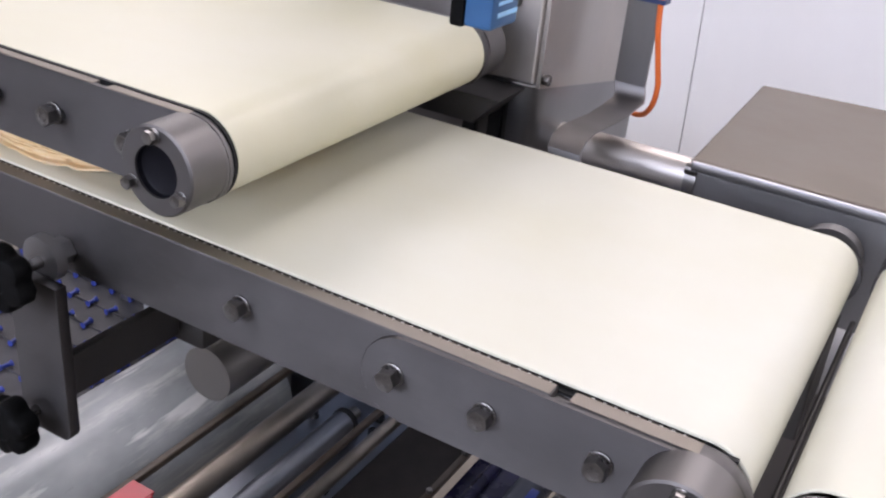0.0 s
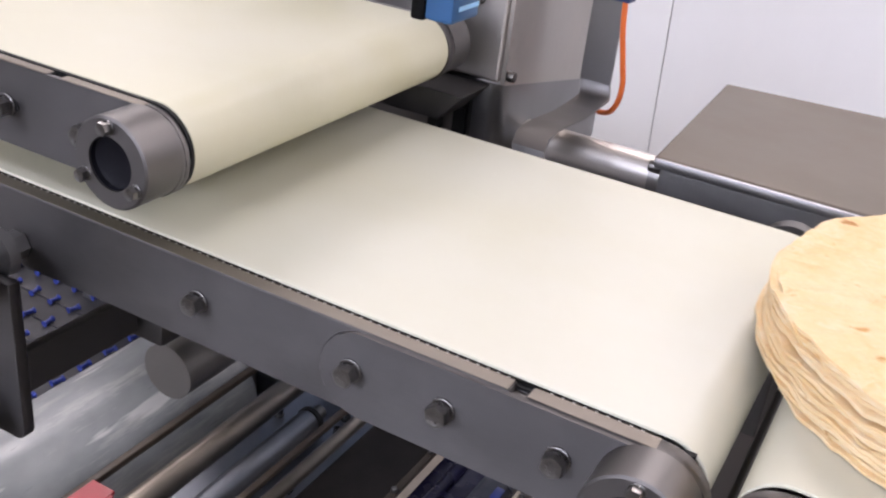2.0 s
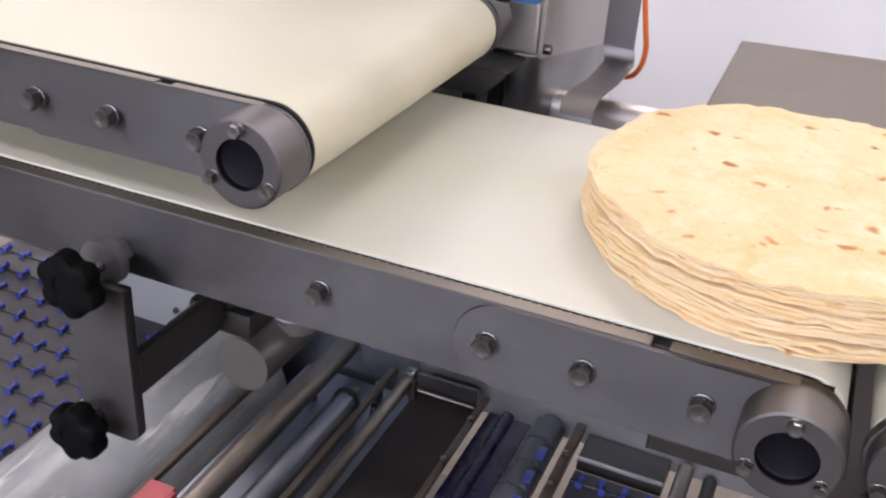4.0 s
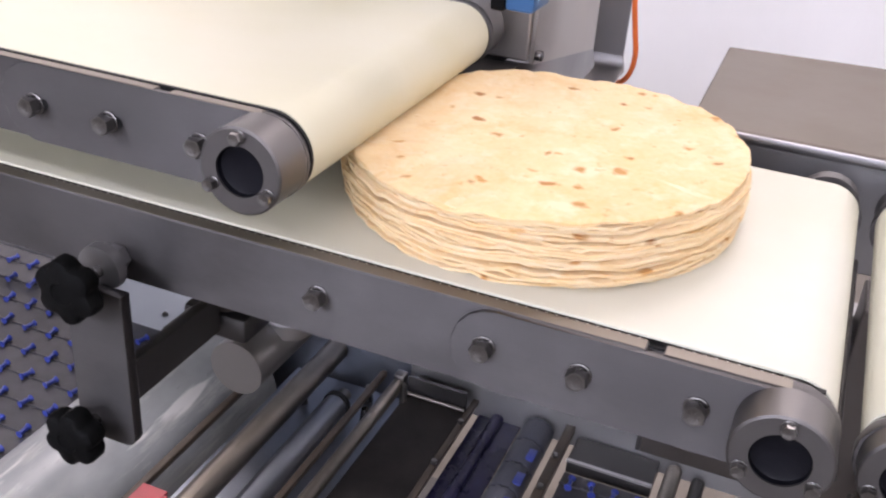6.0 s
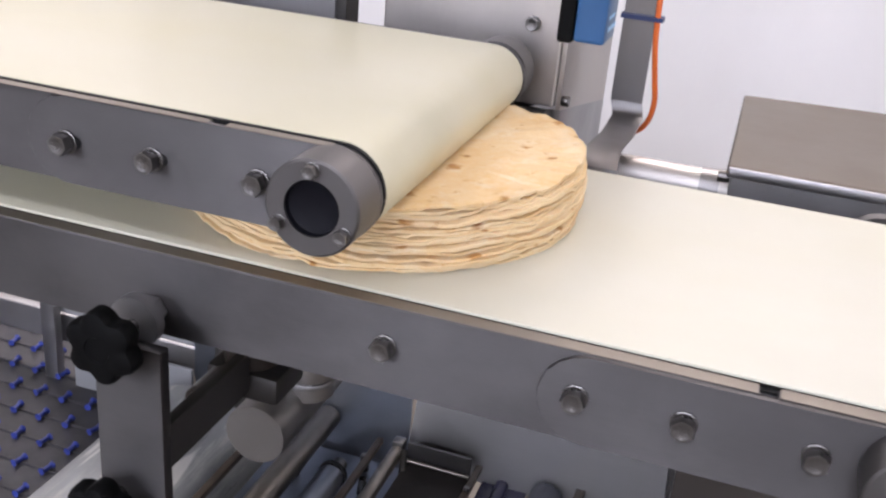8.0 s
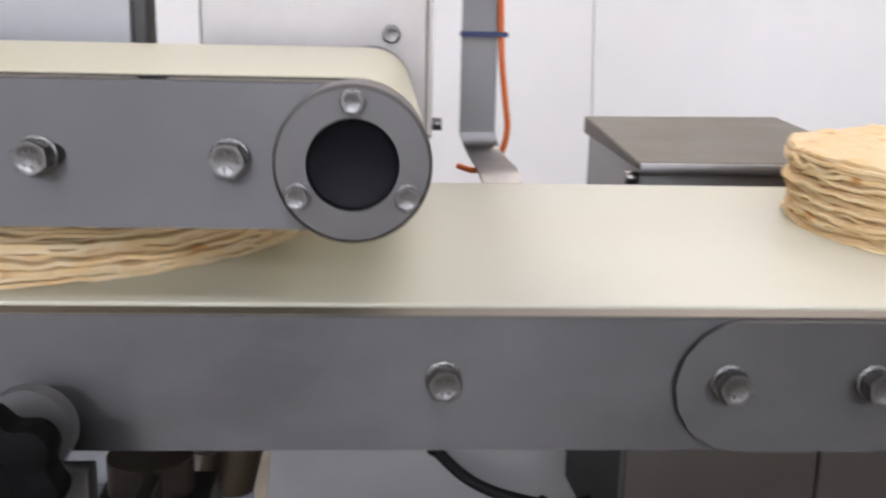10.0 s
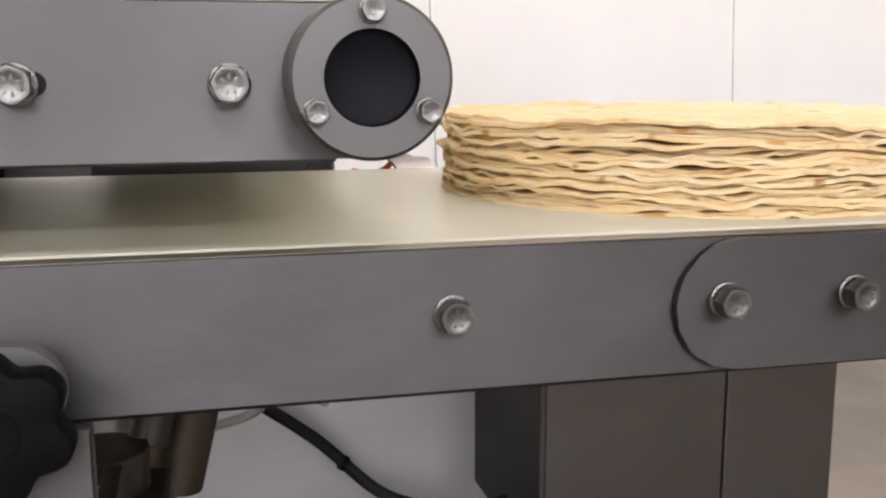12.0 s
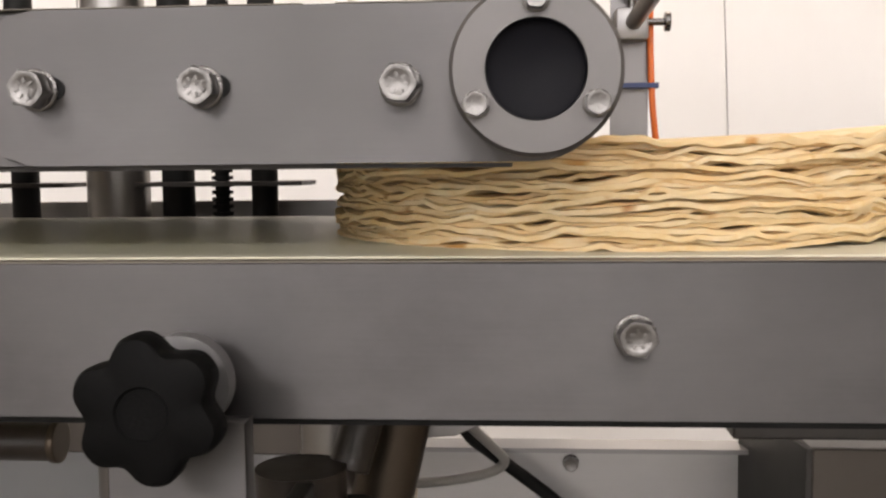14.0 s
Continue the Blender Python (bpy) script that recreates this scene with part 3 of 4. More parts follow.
# ---- frame parts under the conveyor ----
def under_frame():
    t = thing("pipe_frame", (-0.207, 0.4, 0.0), "round stainless pipe frame with a closed end cap", "pipe frame")
    part("cross_pipe", cyl((-0.207, 0.176, 0.643), (-0.207, 0.689, 0.643), 0.0345, seg=48, bevel=0.0015), STEEL_FINE, t, "thick closed pipe")
    part("upright_pipe", cyl((-0.184, 0.26, 0.66), (-0.184, 0.26, 0.837), 0.030, seg=32), STEEL_FINE, t)
    part("weld_collar", cyl((-0.184, 0.26, 0.676), (-0.184, 0.26, 0.684), 0.033, seg=32, bevel=0.003), STEEL_DULL, t)

    t = thing("gear_motor", (-0.22, 0.2, 0.70), "small stained steel drive unit under the belt", "motor")
    cup = part("motor_cup", cyl((-0.188, 0.137, 0.766), (-0.188, 0.137, 0.791), 0.0285, seg=40, bevel=0.004), CUP, t, "dark brown plastic cup")
    part("marking", box((-0.1895, 0.107, 0.772), (-0.1865, 0.1083, 0.779)), GREY_CABLE, cup)
    part("motor_block", box((-0.224, 0.106, 0.735), (-0.146, 0.168, 0.7656), 0.006), STEEL_DARK, t)
    part("tube_mouth", cyl((-0.202, 0.06, 0.752), (-0.202, 0.105, 0.752), 0.017, seg=32, bevel=0.002), CUP, t)
    part("side_pipe", cyl((-0.162, 0.16, 0.783), (-0.143, 0.175, 0.85), 0.0135, seg=28, bevel=0.001), CUP, t)
    part("feed_pipe", cyl((-0.150, 0.205, 0.735), (-0.122, 0.205, 0.853), 0.0215, seg=32, bevel=0.001), RUST, t)
    part("gasket", cyl((-0.184, 0.26, 0.8372), (-0.184, 0.26, 0.85), 0.042, seg=36, bevel=0.003), RUBBER_AND_SHADE, t)
    part("hose", sweep([(-0.135, 0.215, 0.836), (-0.128, 0.205, 0.81), (-0.14, 0.20, 0.79), (-0.165, 0.20, 0.782)], 0.004), RUBBER_AND_SHADE, t)
    part("gusset", slab_y([(-0.125, 0.855), (-0.03, 0.855), (-0.06, 0.802), (-0.078, 0.782), (-0.1, 0.773), (-0.122, 0.771)], 0.275, 0.281), STEEL_DULL, t)

    t = thing("cross_tube", (-0.45, 0.15, 0.80), "dark brown rubber-covered tube behind the side plate", "tube")
    part("tube", cyl((-0.62, 0.15, 0.802), (-0.352, 0.15, 0.802), 0.0125, seg=28, bevel=0.001), CUP, t)
    part("end_cap", cyl((-0.3518, 0.15, 0.802), (-0.347, 0.15, 0.802), 0.014, seg=28, bevel=0.001), RUST, t)

    t = thing("side_panel", (0.05, 0.69, 0.27), "sheet steel machine side panel with screw holes", "panel")
    sheet = part("sheet", slab_y([(-0.20, 0.27), (0.60, 0.27), (0.60, 0.646), (-0.165, 0.646)], 0.69, 0.696), SHEET, t, "satin sheet steel")
    part("top_flange", box((-0.165, 0.66, 0.6465), (0.60, 0.70, 0.652)), STEEL_DULL, t)
    bolt(sheet, 0.011, 0.69, 0.627, 0.009, 20, "screw")
    for x, z, r in ((-0.038, 0.445, 0.007), (0.063, 0.44, 0.007), (-0.13, 0.455, 0.003), (0.0, 0.45, 0.003), (0.10, 0.455, 0.003), (0.02, 0.437, 0.003)):
        part("screw_hole", cyl((x, 0.6885, z), (x, 0.6897, z), r, seg=16), RUBBER_AND_SHADE, sheet)
    part("shelf_lip", box((0.10, 0.64, 0.425), (0.24, 0.689, 0.432)), STEEL_DULL, t)

    t = thing("frame_beam", (-0.5, 0.705, 0.65), "flat grey steel frame beam", "beam")
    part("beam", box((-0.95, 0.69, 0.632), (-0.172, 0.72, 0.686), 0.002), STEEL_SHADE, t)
    part("beam_leg", box((-0.93, 0.695, 0.0), (-0.90, 0.715, 0.6315), 0.002), STEEL_DULL, t)

    t = thing("drive_cover", (0.34, 0.6, 0.40), "box-shaped brushed steel drive cover below the conveyor", "cover")
    # face tones paint how light falls: pale top, shaded front, darkest side
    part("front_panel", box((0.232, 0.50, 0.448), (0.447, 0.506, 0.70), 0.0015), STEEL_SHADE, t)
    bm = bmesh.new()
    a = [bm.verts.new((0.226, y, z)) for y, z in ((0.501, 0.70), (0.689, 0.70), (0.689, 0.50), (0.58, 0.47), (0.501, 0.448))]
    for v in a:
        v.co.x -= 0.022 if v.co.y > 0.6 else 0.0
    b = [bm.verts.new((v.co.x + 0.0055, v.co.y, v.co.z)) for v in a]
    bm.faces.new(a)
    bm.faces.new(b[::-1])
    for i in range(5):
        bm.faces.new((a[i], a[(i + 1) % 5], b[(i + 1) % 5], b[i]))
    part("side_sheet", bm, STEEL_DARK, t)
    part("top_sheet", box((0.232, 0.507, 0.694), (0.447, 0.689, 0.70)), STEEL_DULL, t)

    t = thing("support_post", (0.53, 0.55, 0.0), "wide steel support post with a rounded edge", "post")
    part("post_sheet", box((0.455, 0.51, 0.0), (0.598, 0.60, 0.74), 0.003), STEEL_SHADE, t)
    part("edge_tube", cyl((0.612, 0.56, 0.0), (0.612, 0.56, 0.69), 0.014, seg=24, bevel=0.006), RUST, t)
    bolt(t, 0.515, 0.51, 0.70, 0.005, 10, "screw")
    part("pipe_union", cyl((0.50, 0.47, 0.485), (0.57, 0.47, 0.475), 0.018, seg=6), BOLT, t)
    part("pipe_stub", cyl((0.56, 0.47, 0.476), (0.64, 0.47, 0.465), 0.010, seg=16), BRASS, t)

    t = thing("black_cable", (0.0, 0.6, 0.6), "black sheathed cable hanging in a bow", "cable")
    pts = [(-0.165, 0.40, 0.885), (-0.15, 0.45, 0.845), (-0.13, 0.50, 0.80), (-0.11, 0.58, 0.70), (-0.075, 0.64, 0.648), (0.0, 0.655, 0.585), (0.075, 0.655, 0.512), (0.145, 0.64, 0.49), (0.20, 0.62, 0.495), (0.24, 0.60, 0.52)]
    part("sheath", sweep(pts, 0.0075), RUBBER_AND_SHADE, t)
    for x, y, z in ((0.03, 0.656, 0.554), (0.165, 0.634, 0.49)):
        part("cable_tie", cyl((x - 0.003, y, z + 0.002), (x + 0.003, y, z - 0.002), 0.0095, seg=14), BLACK, t)

    t = thing("grey_cable", (-0.1, 0.6, 0.62), "grey cable loop tied to the frame", "cable")
    part("sheath", sweep([(-0.115, 0.55, 0.72), (-0.08, 0.60, 0.672), (-0.066, 0.62, 0.648), (-0.085, 0.62, 0.635), (-0.13, 0.60, 0.632), (-0.165, 0.56, 0.642), (-0.185, 0.50, 0.66)], 0.0055), GREY_CABLE, t)


# ---- machine deck below ----
def deck():
    def tube(name, x, z, y0, y1, r, mat, label, cat, sq=False):
        t = thing(name, (x, (y0 + y1) / 2, z), label, cat)
        if sq:
            part("bar", box((x - r, y0, z - r), (x + r, y1, z + r), r * 0.25), mat, t)
        else:
            part("tube", cyl((x, y0, z), (x, y1, z), r, seg=32, bevel=r * 0.08), mat, t)
            part("shaft_end", cyl((x, y0 - 0.02, z), (x, y0 - 0.0003, z), r * 0.5, seg=20), BOLT, t)
        return t

    t = thing("film_roll", (-0.56, 0.36, 0.09), "large roll of shiny wrapping film lying in the machine", "film roll")
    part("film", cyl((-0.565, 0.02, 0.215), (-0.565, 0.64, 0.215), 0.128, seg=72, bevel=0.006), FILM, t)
    part("core", cyl((-0.565, -0.01, 0.215), (-0.565, 0.67, 0.215), 0.03, seg=32), STEEL_FINE, t)
    tube("guide_rail", -0.428, 0.315, 0.1, 0.66, 0.006, RAIL, "thin dark bronze-coloured guide rail", "rail", True)
    tube("guide_roller", -0.345, 0.315, 0.06, 0.698, 0.021, BRASS, "long bronze-tinted steel guide roller", "roller")
    t = tube("guide_roller", -0.288, 0.285, 0.06, 0.585, 0.021, STEEL_BLUE, "grey guide roller with a black end ring", "roller")
    part("end_ring", cyl((-0.288, 0.5855, 0.285), (-0.288, 0.594, 0.285), 0.0235, seg=32), RUBBER_AND_SHADE, t)
    part("end_cap", cyl((-0.288, 0.5945, 0.285), (-0.288, 0.62, 0.285), 0.012, seg=24), BOLT, t)
    tube("guide_rail", -0.246, 0.300, 0.06, 0.69, 0.0055, RAIL, "thin dark bronze-coloured guide rail", "rail", True)
    t = tube("guide_rod", -0.204, 0.312, 0.06, 0.655, 0.0115, BRASS, "slim bronze-tinted guide rod in a clamp", "rod")
    part("end_clamp", box((-0.214, 0.656, 0.30), (-0.194, 0.675, 0.33), 0.003), BOLT, t)
    part("clamp_lever", cyl((-0.192, 0.655, 0.318), (-0.182, 0.625, 0.292), 0.006, seg=14), BOLT, t)

    t = thing("deck_sheet", (-0.32, 0.38, 0.25), "bluish steel deck sheet under the rollers", "sheet")
    part("sheet", box((-0.42, 0.05, 0.25), (-0.192, 0.688, 0.255)), STEEL_BLUE, t)
    for x, y in ((-0.318, 0.47), (-0.232, 0.455), (-0.318, 0.33)):
        part("rubber_pad", box((x - 0.008, y - 0.006, 0.2555), (x + 0.008, y + 0.006, 0.262), 0.001), RUBBER_AND_SHADE, t)
    for x, y in ((-0.36, 0.60), (-0.375, 0.56), (-0.262, 0.66), (-0.24, 0.60)):
        part("fitting", cyl((x, y, 0.2555), (x, y, 0.285), 0.009, 0.006, seg=12), BOLT, t)

    t = thing("dark_cover", (-0.13, 0.42, 0.28), "dark flat cover plate with small bright screws", "cover")
    part("plate", box((-0.186, 0.05, 0.290), (-0.078, 0.652, 0.300), 0.0015), DARK_PLATE, t)
    part("rear_upstand", box((-0.186, 0.655, 0.285), (-0.078, 0.66, 0.336), 0.001), STEEL_DARK, t)
    part("rear_rod", cyl((-0.186, 0.648, 0.306), (-0.078, 0.648, 0.306), 0.0032, seg=14), BRASS, t)
    part("edge_strip", box((-0.077, 0.05, 0.295), (-0.066, 0.69, 0.304), 0.001), RAIL, t)
    for y in (0.615, 0.503, 0.39):
        part("screw", cyl((-0.071, y, 0.3045), (-0.071, y, 0.312), 0.0048, seg=12, bevel=0.001), BOLT, t)

    t = thing("navy_film_web", (-0.02, 0.4, 0.27), "dark navy plastic film stretched over the deck", "film")
    part("web", box((-0.064, 0.05, 0.268), (0.012, 0.70, 0.274), 0.001), NAVY, t)
    part("fold", cyl((-0.03, 0.06, 0.276), (-0.03, 0.69, 0.276), 0.011, seg=20), NAVY, t)

    t = thing("segmented_roller", (0.045, 0.4, 0.28), "grey segmented roller with blue patches", "roller")
    part("shaft", cyl((0.045, 0.05, 0.283), (0.045, 0.71, 0.283), 0.012, seg=20), STEEL_DARK, t)
    for i in range(9):
        y = 0.655 - i * 0.062
        seg = part("segment", cyl((0.045, y - 0.029, 0.283), (0.045, y + 0.029, 0.283), 0.027, seg=36, bevel=0.004), GREY_ROLL, t)
        if i:
            part("patch", box((0.052, y - 0.018, 0.3045), (0.068, y + 0.012, 0.3085), 0.002), PEG, seg)

    t = tube("guide_rail", 0.097, 0.302, 0.05, 0.72, 0.008, RAIL, "dark bronze rail with bright screws", "rail", True)
    for y in (0.60, 0.52):
        part("screw", cyl((0.097, y, 0.3105), (0.097, y, 0.317), 0.0048, seg=12, bevel=0.001), BOLT, t)

    def peg_belt(name, x0, x1, y0, y1, z, cols, rows, label):
        t = thing(name, ((x0 + x1) / 2, (y0 + y1) / 2, z), label, "belt")
        part("link_mat", box((x0, y0, z - 0.015), (x1, y1, z), 0.002), GREY_BELT, t)
        bm = box((-0.003, -0.007, 0.003), (0.003, 0.007, 0.010), 0.0015)
        cyl((0, -0.012, 0.0065), (0, -0.007, 0.0065), 0.0065, 0.004, 10, bm)
        cyl((0, 0.007, 0.0065), (0, 0.012, 0.0065), 0.004, 0.0065, 10, bm)
        me = finish(bm, "peg", PEG, Vector())
        origin = t.location
        for j in range(rows):
            y = y0 + (j + 0.5) * (y1 - y0) / rows
            part("link_rod", cyl((x0, y, z + 0.002), (x1, y, z + 0.001), 0.0022, seg=10), GREY_BELT, t)
        for i in range(cols):
            for j in range(rows):
                x = x0 + (i + 0.5) * (x1 - x0) / cols
                y = y0 + (j + 0.5) * (y1 - y0) / rows
                ob = new("peg", me)
                ob.parent = t
                ob.location = Vector((x, y, z)) * S - origin
                ob.rotation_euler = (0, 0, radians(random.uniform(-14, 14)))
        return t

    peg_belt("peg_belt", 0.115, 0.252, 0.05, 0.60, 0.288, 4, 9, "dark link belt with rows of blue pegs")
    peg_belt("peg_belt", -1.25, -0.71, 0.18, 0.86, 0.235, 10, 11, "dark link belt with rows of blue pegs")
    t = thing("tray_end", (0.18, 0.65, 0.28), "steel end tray beside the peg belt", "tray")
    part("tray", box((0.112, 0.62, 0.270), (0.25, 0.688, 0.294), 0.002), STEEL_DARK, t)
    part("bright_edge", box((0.112, 0.616, 0.2945), (0.25, 0.6215, 0.2985)), STEEL_PALE, t)
    tube("guide_rod", 0.275, 0.29, 0.05, 0.68, 0.013, BRASS, "slim bronze-tinted guide rod", "rod")
    tube("guide_rod", 0.315, 0.28, 0.05, 0.68, 0.011, STEEL_DARK, "dark steel guide rod", "rod")

    t = thing("red_plate", (-0.39, 0.23, 0.33), "small folded red plastic plate on the rail", "plate")
    part("flap", box((-0.42, 0.182, 0.322), (-0.378, 0.246, 0.328), 0.001), RED, t)
    part("flap_side", box((-0.3775, 0.182, 0.30), (-0.372, 0.238, 0.328), 0.001), RED, t)

    t = thing("deck_end_panel", (-0.75, 0.70, 0.2), "pale painted end panel with two screws", "panel")
    sheet = part("sheet", box((-0.86, 0.692, 0.10), (-0.61, 0.70, 0.335), 0.002), PAINT, t)
    for x in (-0.715, -0.668):
        bolt(sheet, x, 0.692, 0.28, 0.0055, 15, "screw")
    t = thing("machine_base", (-0.4, 0.4, 0.0), "dark steel machine base under the deck", "machine base")
    part("base_tray", box((-1.3, 0.0, 0.05), (0.42, 0.72, 0.075)), STEEL_DARK, t)
    for x in (-1.28, 0.40):
        for y in (0.02, 0.70):
            part("foot", cyl((x, y, 0.0), (x, y, 0.0499), 0.018, seg=20), STEEL_DARK, t)
    part("rear_skirt", box((-0.609, 0.701, 0.10), (-0.20, 0.708, 0.48)), STEEL_BLUE, t)
    part("rear_cover", box((-0.93, 0.722, 0.365), (-0.21, 0.728, 0.631), 0.001), PAINT, t, "pale painted rear sheet")
    part("end_beam", box((-1.3, 0.725, 0.30), (-0.62, 0.745, 0.36), 0.003), STEEL_DULL, t)


# ---- machine parts behind the belts ----
def back_machine():
    t = thing("control_cabinet", (-0.1, 0.62, 0.965), "brushed steel sensor cabinet with round-headed screws", "cabinet")
    body = part("body", box((-0.213, 0.50, 0.967), (0.008, 0.86, 1.75), 0.003), COVER, t)
    bm = bmesh.new()
    skew = [(0.507, 0.9635), (0.855, 0.897), (0.855, 1.75), (0.507, 1.75)]
    near, far = [[bm.verts.new((x, y, z)) for y, z in skew] for x in (0.0085, 0.0138)]
    for i in range(4):
        bm.faces.new((near[i], near[(i + 1) % 4], far[(i + 1) % 4], far[i]))
    bm.faces.new(near[::-1])
    bm.faces.new(far)
    part("side_cover", bm, COVER, t, "brushed side cover with a slanting lower edge")
    for z in (1.062, 1.112, 1.162, 1.212):
        bolt(body, -0.028, 0.50, z, 0.0085, 30, "screw")
    part("corner_screw", cyl((0.0140, 0.513, 0.974), (0.0235, 0.513, 0.974), 0.0065, seg=16, bevel=0.001), BOLT, t)

    t = thing("rear_panel", (-0.35, 0.5, 1.0), "grey steel carriage panel behind the upper belt", "panel")
    part("sheet", box((-0.437, 0.50, 0.985), (-0.277, 0.52, 1.112), 0.002), STEEL_DULL, t)
    part("side_bar", box((-0.2765, 0.50, 0.985), (-0.262, 0.54, 1.112), 0.002), STEEL_DARK, t)
    t = thing("rear_panel", (-0.62, 0.52, 1.0), "grey steel carriage panel behind the upper belt", "panel")
    part("sheet", box((-0.80, 0.50, 0.985), (-0.53, 0.52, 1.112), 0.002), STEEL_DULL, t)
    part("side_bar", box((-0.5285, 0.50, 0.985), (-0.50, 0.53, 1.112), 0.002), NAVY, t)

    t = thing("sheet_base", (0.0, 0.55, 0.84), "folded sheet steel base below the cabinet", "base")
    plan = [(-0.022, 0.503), (-0.006, 0.505), (0.003, 0.510), (0.009, 0.520), (0.0115, 0.536), (0.012, 0.60), (0.012, 0.87), (-0.15, 0.87), (-0.15, 0.56), (-0.022, 0.56)]
    bm = bmesh.new()
    low = [bm.verts.new((x, y, 0.80)) for x, y in plan]
    top = [bm.verts.new((x, y, 0.9645 - 0.19 * max(0.0, y - 0.50))) for x, y in plan]
    for i in range(len(plan)):
        j = (i + 1) % len(plan)
        bm.faces.new((low[i], low[j], top[j], top[i]))
    bm.faces.new(low[::-1])
    bm.faces.new(top)
    part("folded_shell", bm, SHELL, t, "curved folded steel sheet")
    part("dark_shroud", slab_y([(-0.148, 0.93), (-0.03, 0.93), (0.0, 0.9635), (-0.195, 0.9635)], 0.43, 0.4985), STEEL_DARK, t, "dark slant-ended steel shroud")
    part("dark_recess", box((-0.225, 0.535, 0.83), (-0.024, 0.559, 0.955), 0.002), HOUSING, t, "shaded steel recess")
    # black strips paint the shade inside the recess's upright slots
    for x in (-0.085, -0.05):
        part("slot_shade", box((x - 0.009, 0.527, 0.83), (x + 0.009, 0.5345, 0.95), 0.001), RUBBER_AND_SHADE, t)
    part("floor_flange", box((-0.15, 0.43, 0.885), (0.20, 0.50, 0.8895), 0.001), STEEL_SHADE, t)

    t = thing("strap_bracket", (0.075, 0.6, 0.93), "bent steel strap bracket holding a cable", "bracket")
    bm = bmesh.new()
    prof = [(0.655, 1.42), (0.655, 0.95)] + [(0.655 - 0.02 + 0.02 * math.cos(radians(a)), 0.95 + 0.02 * math.sin(radians(a)) * 1.0) for a in (-20, -40, -60)]
    prof += [(0.60, 0.931), (0.56, 0.931), (0.52, 0.934), (0.485, 0.936), (0.458, 0.933), (0.442, 0.924), (0.436, 0.905), (0.435, 0.87)]
    left, right, lb, rb = [], [], [], []
    for i, (y, z) in enumerate(prof):
        k = max(0.0, min(1.0, (0.95 - z) / 0.06))
        lx, rx = 0.052 + 0.022 * k, 0.093 + 0.018 * k
        left.append(bm.verts.new((lx, y, z)))
        right.append(bm.verts.new((rx, y, z)))
        lb.append(bm.verts.new((lx, y + 0.005, z - 0.002)))
        rb.append(bm.verts.new((rx, y + 0.005, z - 0.002)))
    for i in range(len(prof) - 1):
        bm.faces.new((left[i], right[i], right[i + 1], left[i + 1]))
        bm.faces.new((lb[i], lb[i + 1], rb[i + 1], rb[i]))
        bm.faces.new((left[i], left[i + 1], lb[i + 1], lb[i]))
        bm.faces.new((right[i], rb[i], rb[i + 1], right[i + 1]))
    bm.faces.new((left[0], lb[0], rb[0], right[0]))
    bm.faces.new((left[-1], right[-1], rb[-1], lb[-1]))
    part("strap", bm, STRAP, t)
    arm = part("sensor_arm", cyl((0.073, 0.648, 1.125), (0.10, 0.22, 1.175), 0.009, seg=20), STEEL_FINE, t)
    part("clamp_block", box((0.055, 0.628, 1.108), (0.09, 0.654, 1.142), 0.003), STEEL_DULL, t)
    for p0, p1 in (((0.0905, 0.64, 1.128), (0.108, 0.64, 1.128)), ((0.073, 0.64, 1.1425), (0.073, 0.64, 1.158))):
        k = part("thumb_screw", cyl(p0, p1, 0.004, seg=14), BOLT, t)
        d = Vector(p1) - Vector(p0)
        part("thumb_head", cyl(Vector(p1), Vector(p1) + d * 0.35, 0.0105, seg=20, bevel=0.001), BOLT, k)

    t = thing("orange_cable", (0.1, 0.66, 0.92), "orange sensor cable bowed along the bracket", "cable")
    part("sheath", sweep([(0.096, 0.652, 1.42), (0.095, 0.65, 1.20), (0.094, 0.648, 1.12), (0.097, 0.648, 1.04), (0.104, 0.655, 0.985), (0.108, 0.66, 0.955), (0.104, 0.668, 0.928), (0.092, 0.68, 0.908), (0.075, 0.695, 0.899), (0.065, 0.70, 0.90), (0.054, 0.705, 0.903)], 0.0036), ORANGE, t)
    part("cable_tie", box((0.05, 0.642, 1.058), (0.103, 0.662, 1.0635)), TIE, t, "dark blue cable tie")

    t = thing("photo_sensor", (0.09, 0.19, 1.112), "small blue optical sensor with a printed label", "sensor")
    body = part("body", box((0.078, 0.18, 1.112), (0.104, 0.228, 1.19), 0.003), BLUE, t)
    part("lens_end", box((0.064, 0.18, 1.110), (0.0775, 0.228, 1.19), 0.003), BLACK, t)
    part("print_bar", box((0.1041, 0.19, 1.122), (0.1045, 0.225, 1.126)), LABEL, body)
    part("print_bar", box((0.1041, 0.19, 1.132), (0.1045, 0.215, 1.135)), LABEL, body)

    t = thing("steel_box", (0.34, 0.62, 0.864), "closed brushed steel box with an overhanging lid", "box")
    part("body", box((0.222, 0.482, 0.80), (0.468, 0.748, 0.938), 0.002), STEEL_DULL, t)
    bm = bmesh.new()
    top = [(0.2165, 0.47, 0.9445), (0.475, 0.475, 0.9445), (0.475, 0.785, 0.9605), (0.2165, 0.755, 0.9605)]
    a = [bm.verts.new(p) for p in top]
    b = [bm.verts.new((x, y, 0.9365 if y < 0.6 else 0.939)) for x, y, z in top]
    bm.faces.new(a)
    bm.faces.new(b[::-1])
    for i in range(4):
        bm.faces.new((a[i], b[i], b[(i + 1) % 4], a[(i + 1) % 4]))
    bmesh.ops.bevel(bm, geom=bm.edges[:], offset=0.0025, segments=3, profile=0.5, affect="EDGES")
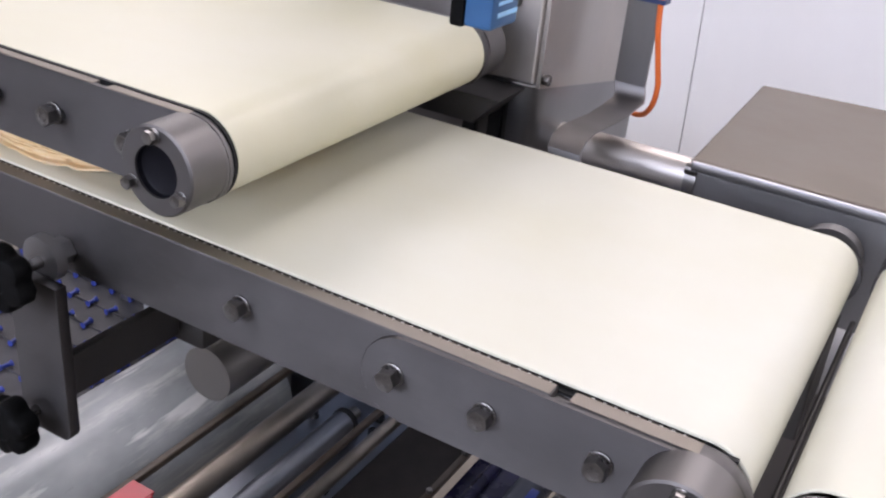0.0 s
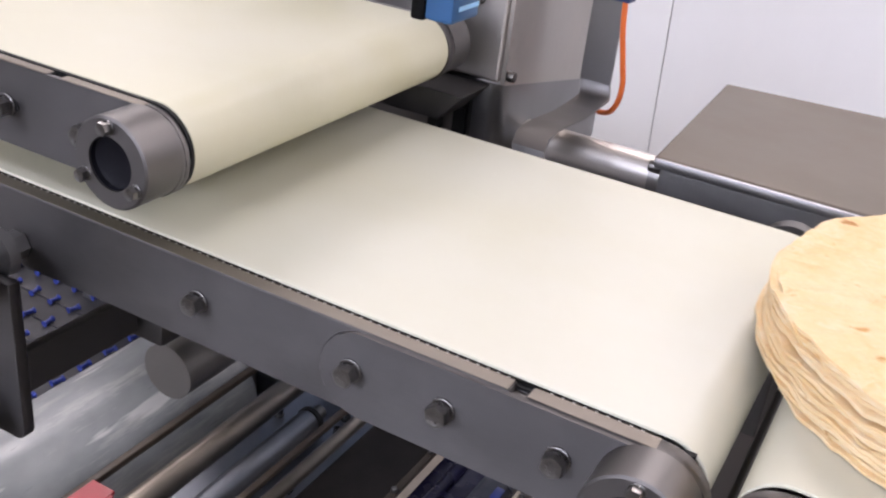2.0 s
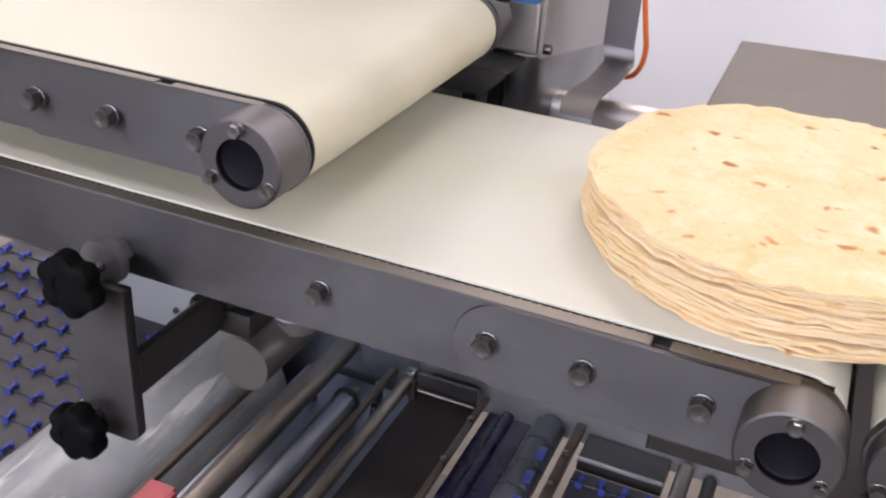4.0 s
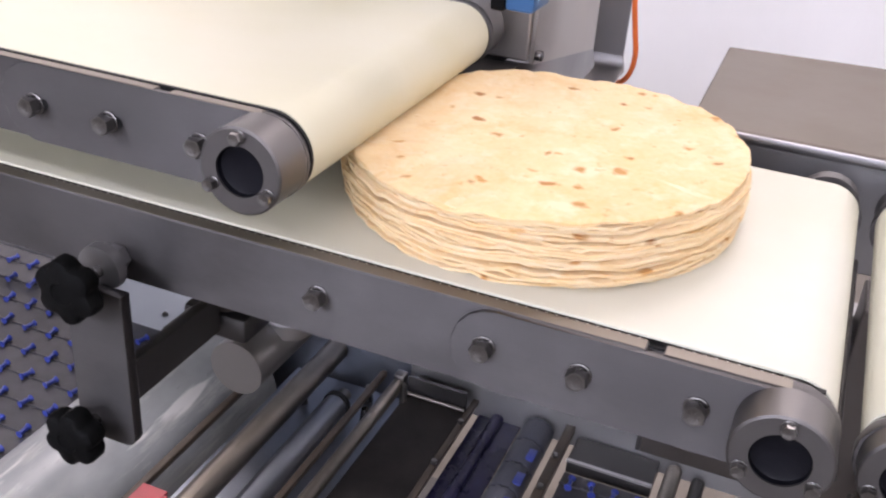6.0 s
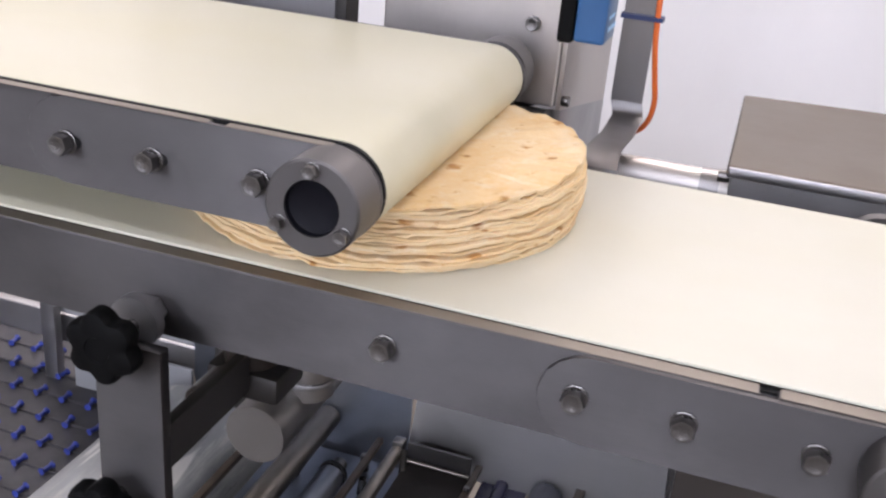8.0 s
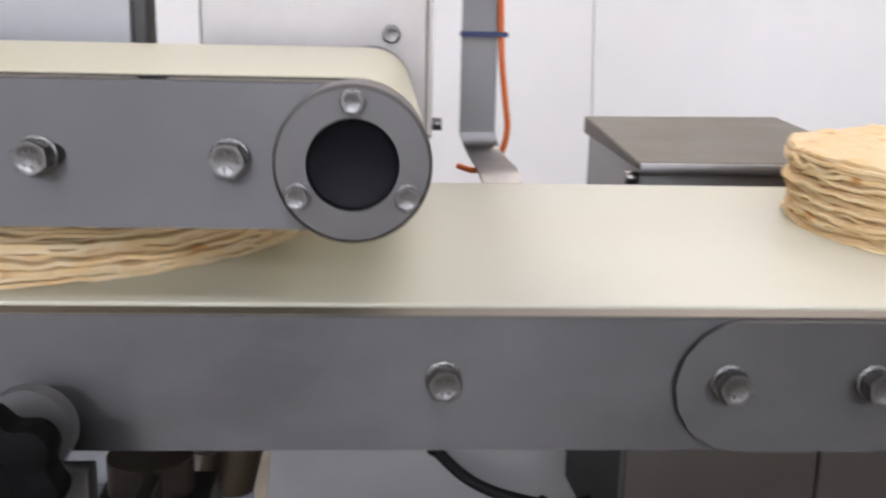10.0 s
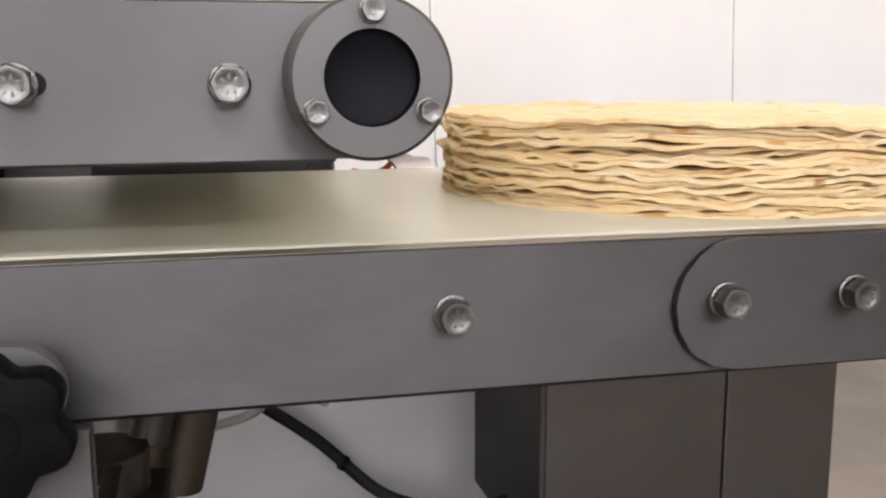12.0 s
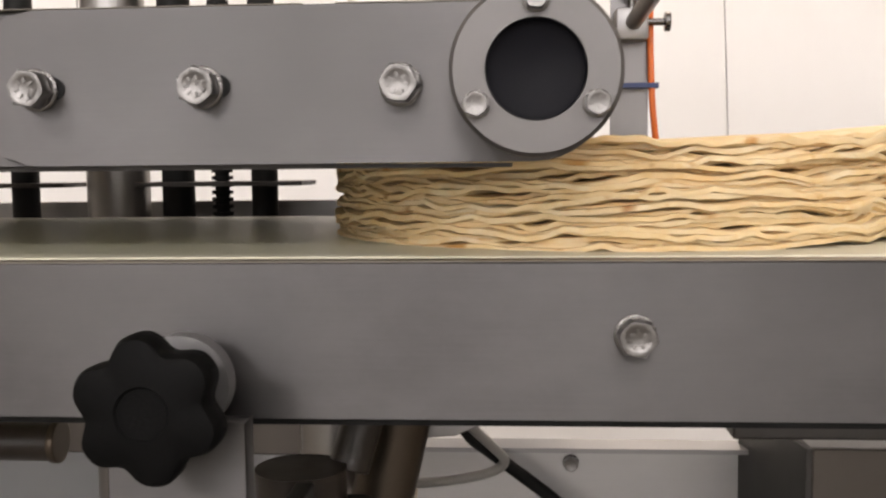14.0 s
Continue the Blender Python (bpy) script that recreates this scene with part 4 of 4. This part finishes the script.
    part("lid", bm, STEEL_WARM, t, "warm-toned steel lid")
    # lighter steel paints the highlight along the lid's rounded front
    part("lid_lip", box((0.2175, 0.4665, 0.9325), (0.474, 0.4715, 0.9440), 0.0022), LIT_LIP, t, "rounded front lip with its bright edge highlight painted in")
    part("hinge_screw", cyl((0.2215, 0.488, 0.926), (0.208, 0.488, 0.926), 0.0068, seg=16, bevel=0.001), BOLT, t)

    t = thing("steel_tube", (0.1, 0.6, 0.88), "polished round steel tube into the box", "tube")
    part("tube", cyl((-0.10, 0.60, 0.872), (0.2215, 0.60, 0.872), 0.024, seg=40), TUBE, t)
    part("collar", cyl((0.186, 0.60, 0.872), (0.21, 0.60, 0.872), 0.0255, seg=40, bevel=0.001), STEEL_FINE, t)
    part("carrier_bar", box((0.02, 0.59, 0.835), (0.2215, 0.61, 0.8475), 0.002), TUBE, t)

    t = thing("lift_column", (-0.5, 0.70, 0.0), "polished round lift column with dark guide rods", "column")
    part("column", cyl((-0.525, 0.70, 0.0), (-0.525, 0.70, 1.5), 0.0365, seg=48), STEEL_FINE, t)
    for x, r in ((-0.64, 0.016), (-0.452, 0.019), (-0.348, 0.0155)):
        part("guide_rod", cyl((x, 0.70, 0.70), (x, 0.70, 1.5), r, seg=24), RUBBER_AND_SHADE, t)
    part("screw_spindle", cyl((-0.399, 0.70, 0.70), (-0.399, 0.70, 1.5), 0.0085, seg=20), RUBBER_AND_SHADE, t)
    bm = bmesh.new()
    for i in range(44):
        z = 0.86 + i * 0.0085
        cyl((-0.399, 0.70, z), (-0.399, 0.70, z + 0.0045), 0.0125, 0.0125, 16, bm)
    part("spindle_thread", bm, RUBBER_AND_SHADE, t)
    part("guide_plate", box((-0.68, 0.66, 0.955), (-0.575, 0.74, 0.960)), STEEL_DARK, t)
    part("guide_plate", box((-0.49, 0.66, 0.955), (-0.295, 0.74, 0.960)), STEEL_DARK, t)
    part("foot_plate", box((-0.72, 0.62, 0.69), (-0.28, 0.76, 0.70), 0.002), STEEL_DULL, t)


def build():
    room()
    lower_conveyor()
    upper_conveyor()
    infeed_conveyor()
    tortilla_stacks()
    knob_bracket()
    under_frame()
    deck()
    back_machine()


# ---- what moves ----
# the middle of each stack along the belt, in plan units
TRACKS = [
    [(0, -0.30), (2, -0.495), (7, -0.96), (14, -1.56)],
    [(0, 0.815), (1.5, 0.64), (3, 0.466), (4.25, 0.322), (5.5, 0.178), (6, 0.119), (6.5, 0.06), (7, 0.004), (8.25, -0.115), (9.5, -0.225), (11, -0.375), (14, -0.69)],
    [(0, 1.56), (5, 1.02), (9.5, 0.522), (10.5, 0.417), (11, 0.362), (11.75, 0.277), (12.5, 0.188), (13.25, 0.101), (14, 0.017)],
]


def along(track, t):
    for (t0, a), (t1, b) in zip(track, track[1:]):
        if t <= t1:
            return a + (b - a) * (t - t0) / (t1 - t0)
    return track[-1][1]


def motions():
    full, pressed, roller = LAYERS * PITCH, 0.0538, -0.05
    for (t, layers), track in zip(STACKS, TRACKS):
        walk(t, [(s, pose(S * x, S * 0.222, S * (BELT_TOP + 0.0004))) for s, x in track])
        times = sorted({0, 14, *[i * 0.5 for i in range(29)]})
        for i, (ob, dx, dy, spin) in enumerate(layers):
            share = (i + 0.5) / LAYERS
            rows = []
            for s in times:
                c = along(track, s)
                left, right = c - STACK_R - roller, c + STACK_R - roller
                enter = min(1.0, max(0.0, 1 - left / 0.03))
                slope = enter * (full + 0.006 - pressed) / max(right, 0.10) * min(1.0, max(0.0, right / 0.10))
                mid = full + (pressed + slope * (c - roller) - full) * enter
                turn = -math.degrees(math.atan(slope * share))
                rows.append((s, pose(S * dx, S * dy, S * mid * share) @ pose(0, 0, 0, 0, turn, 0) @ pose(0, 0, 0, 0, 0, spin)))
            walk(ob, rows)


build()
motions()
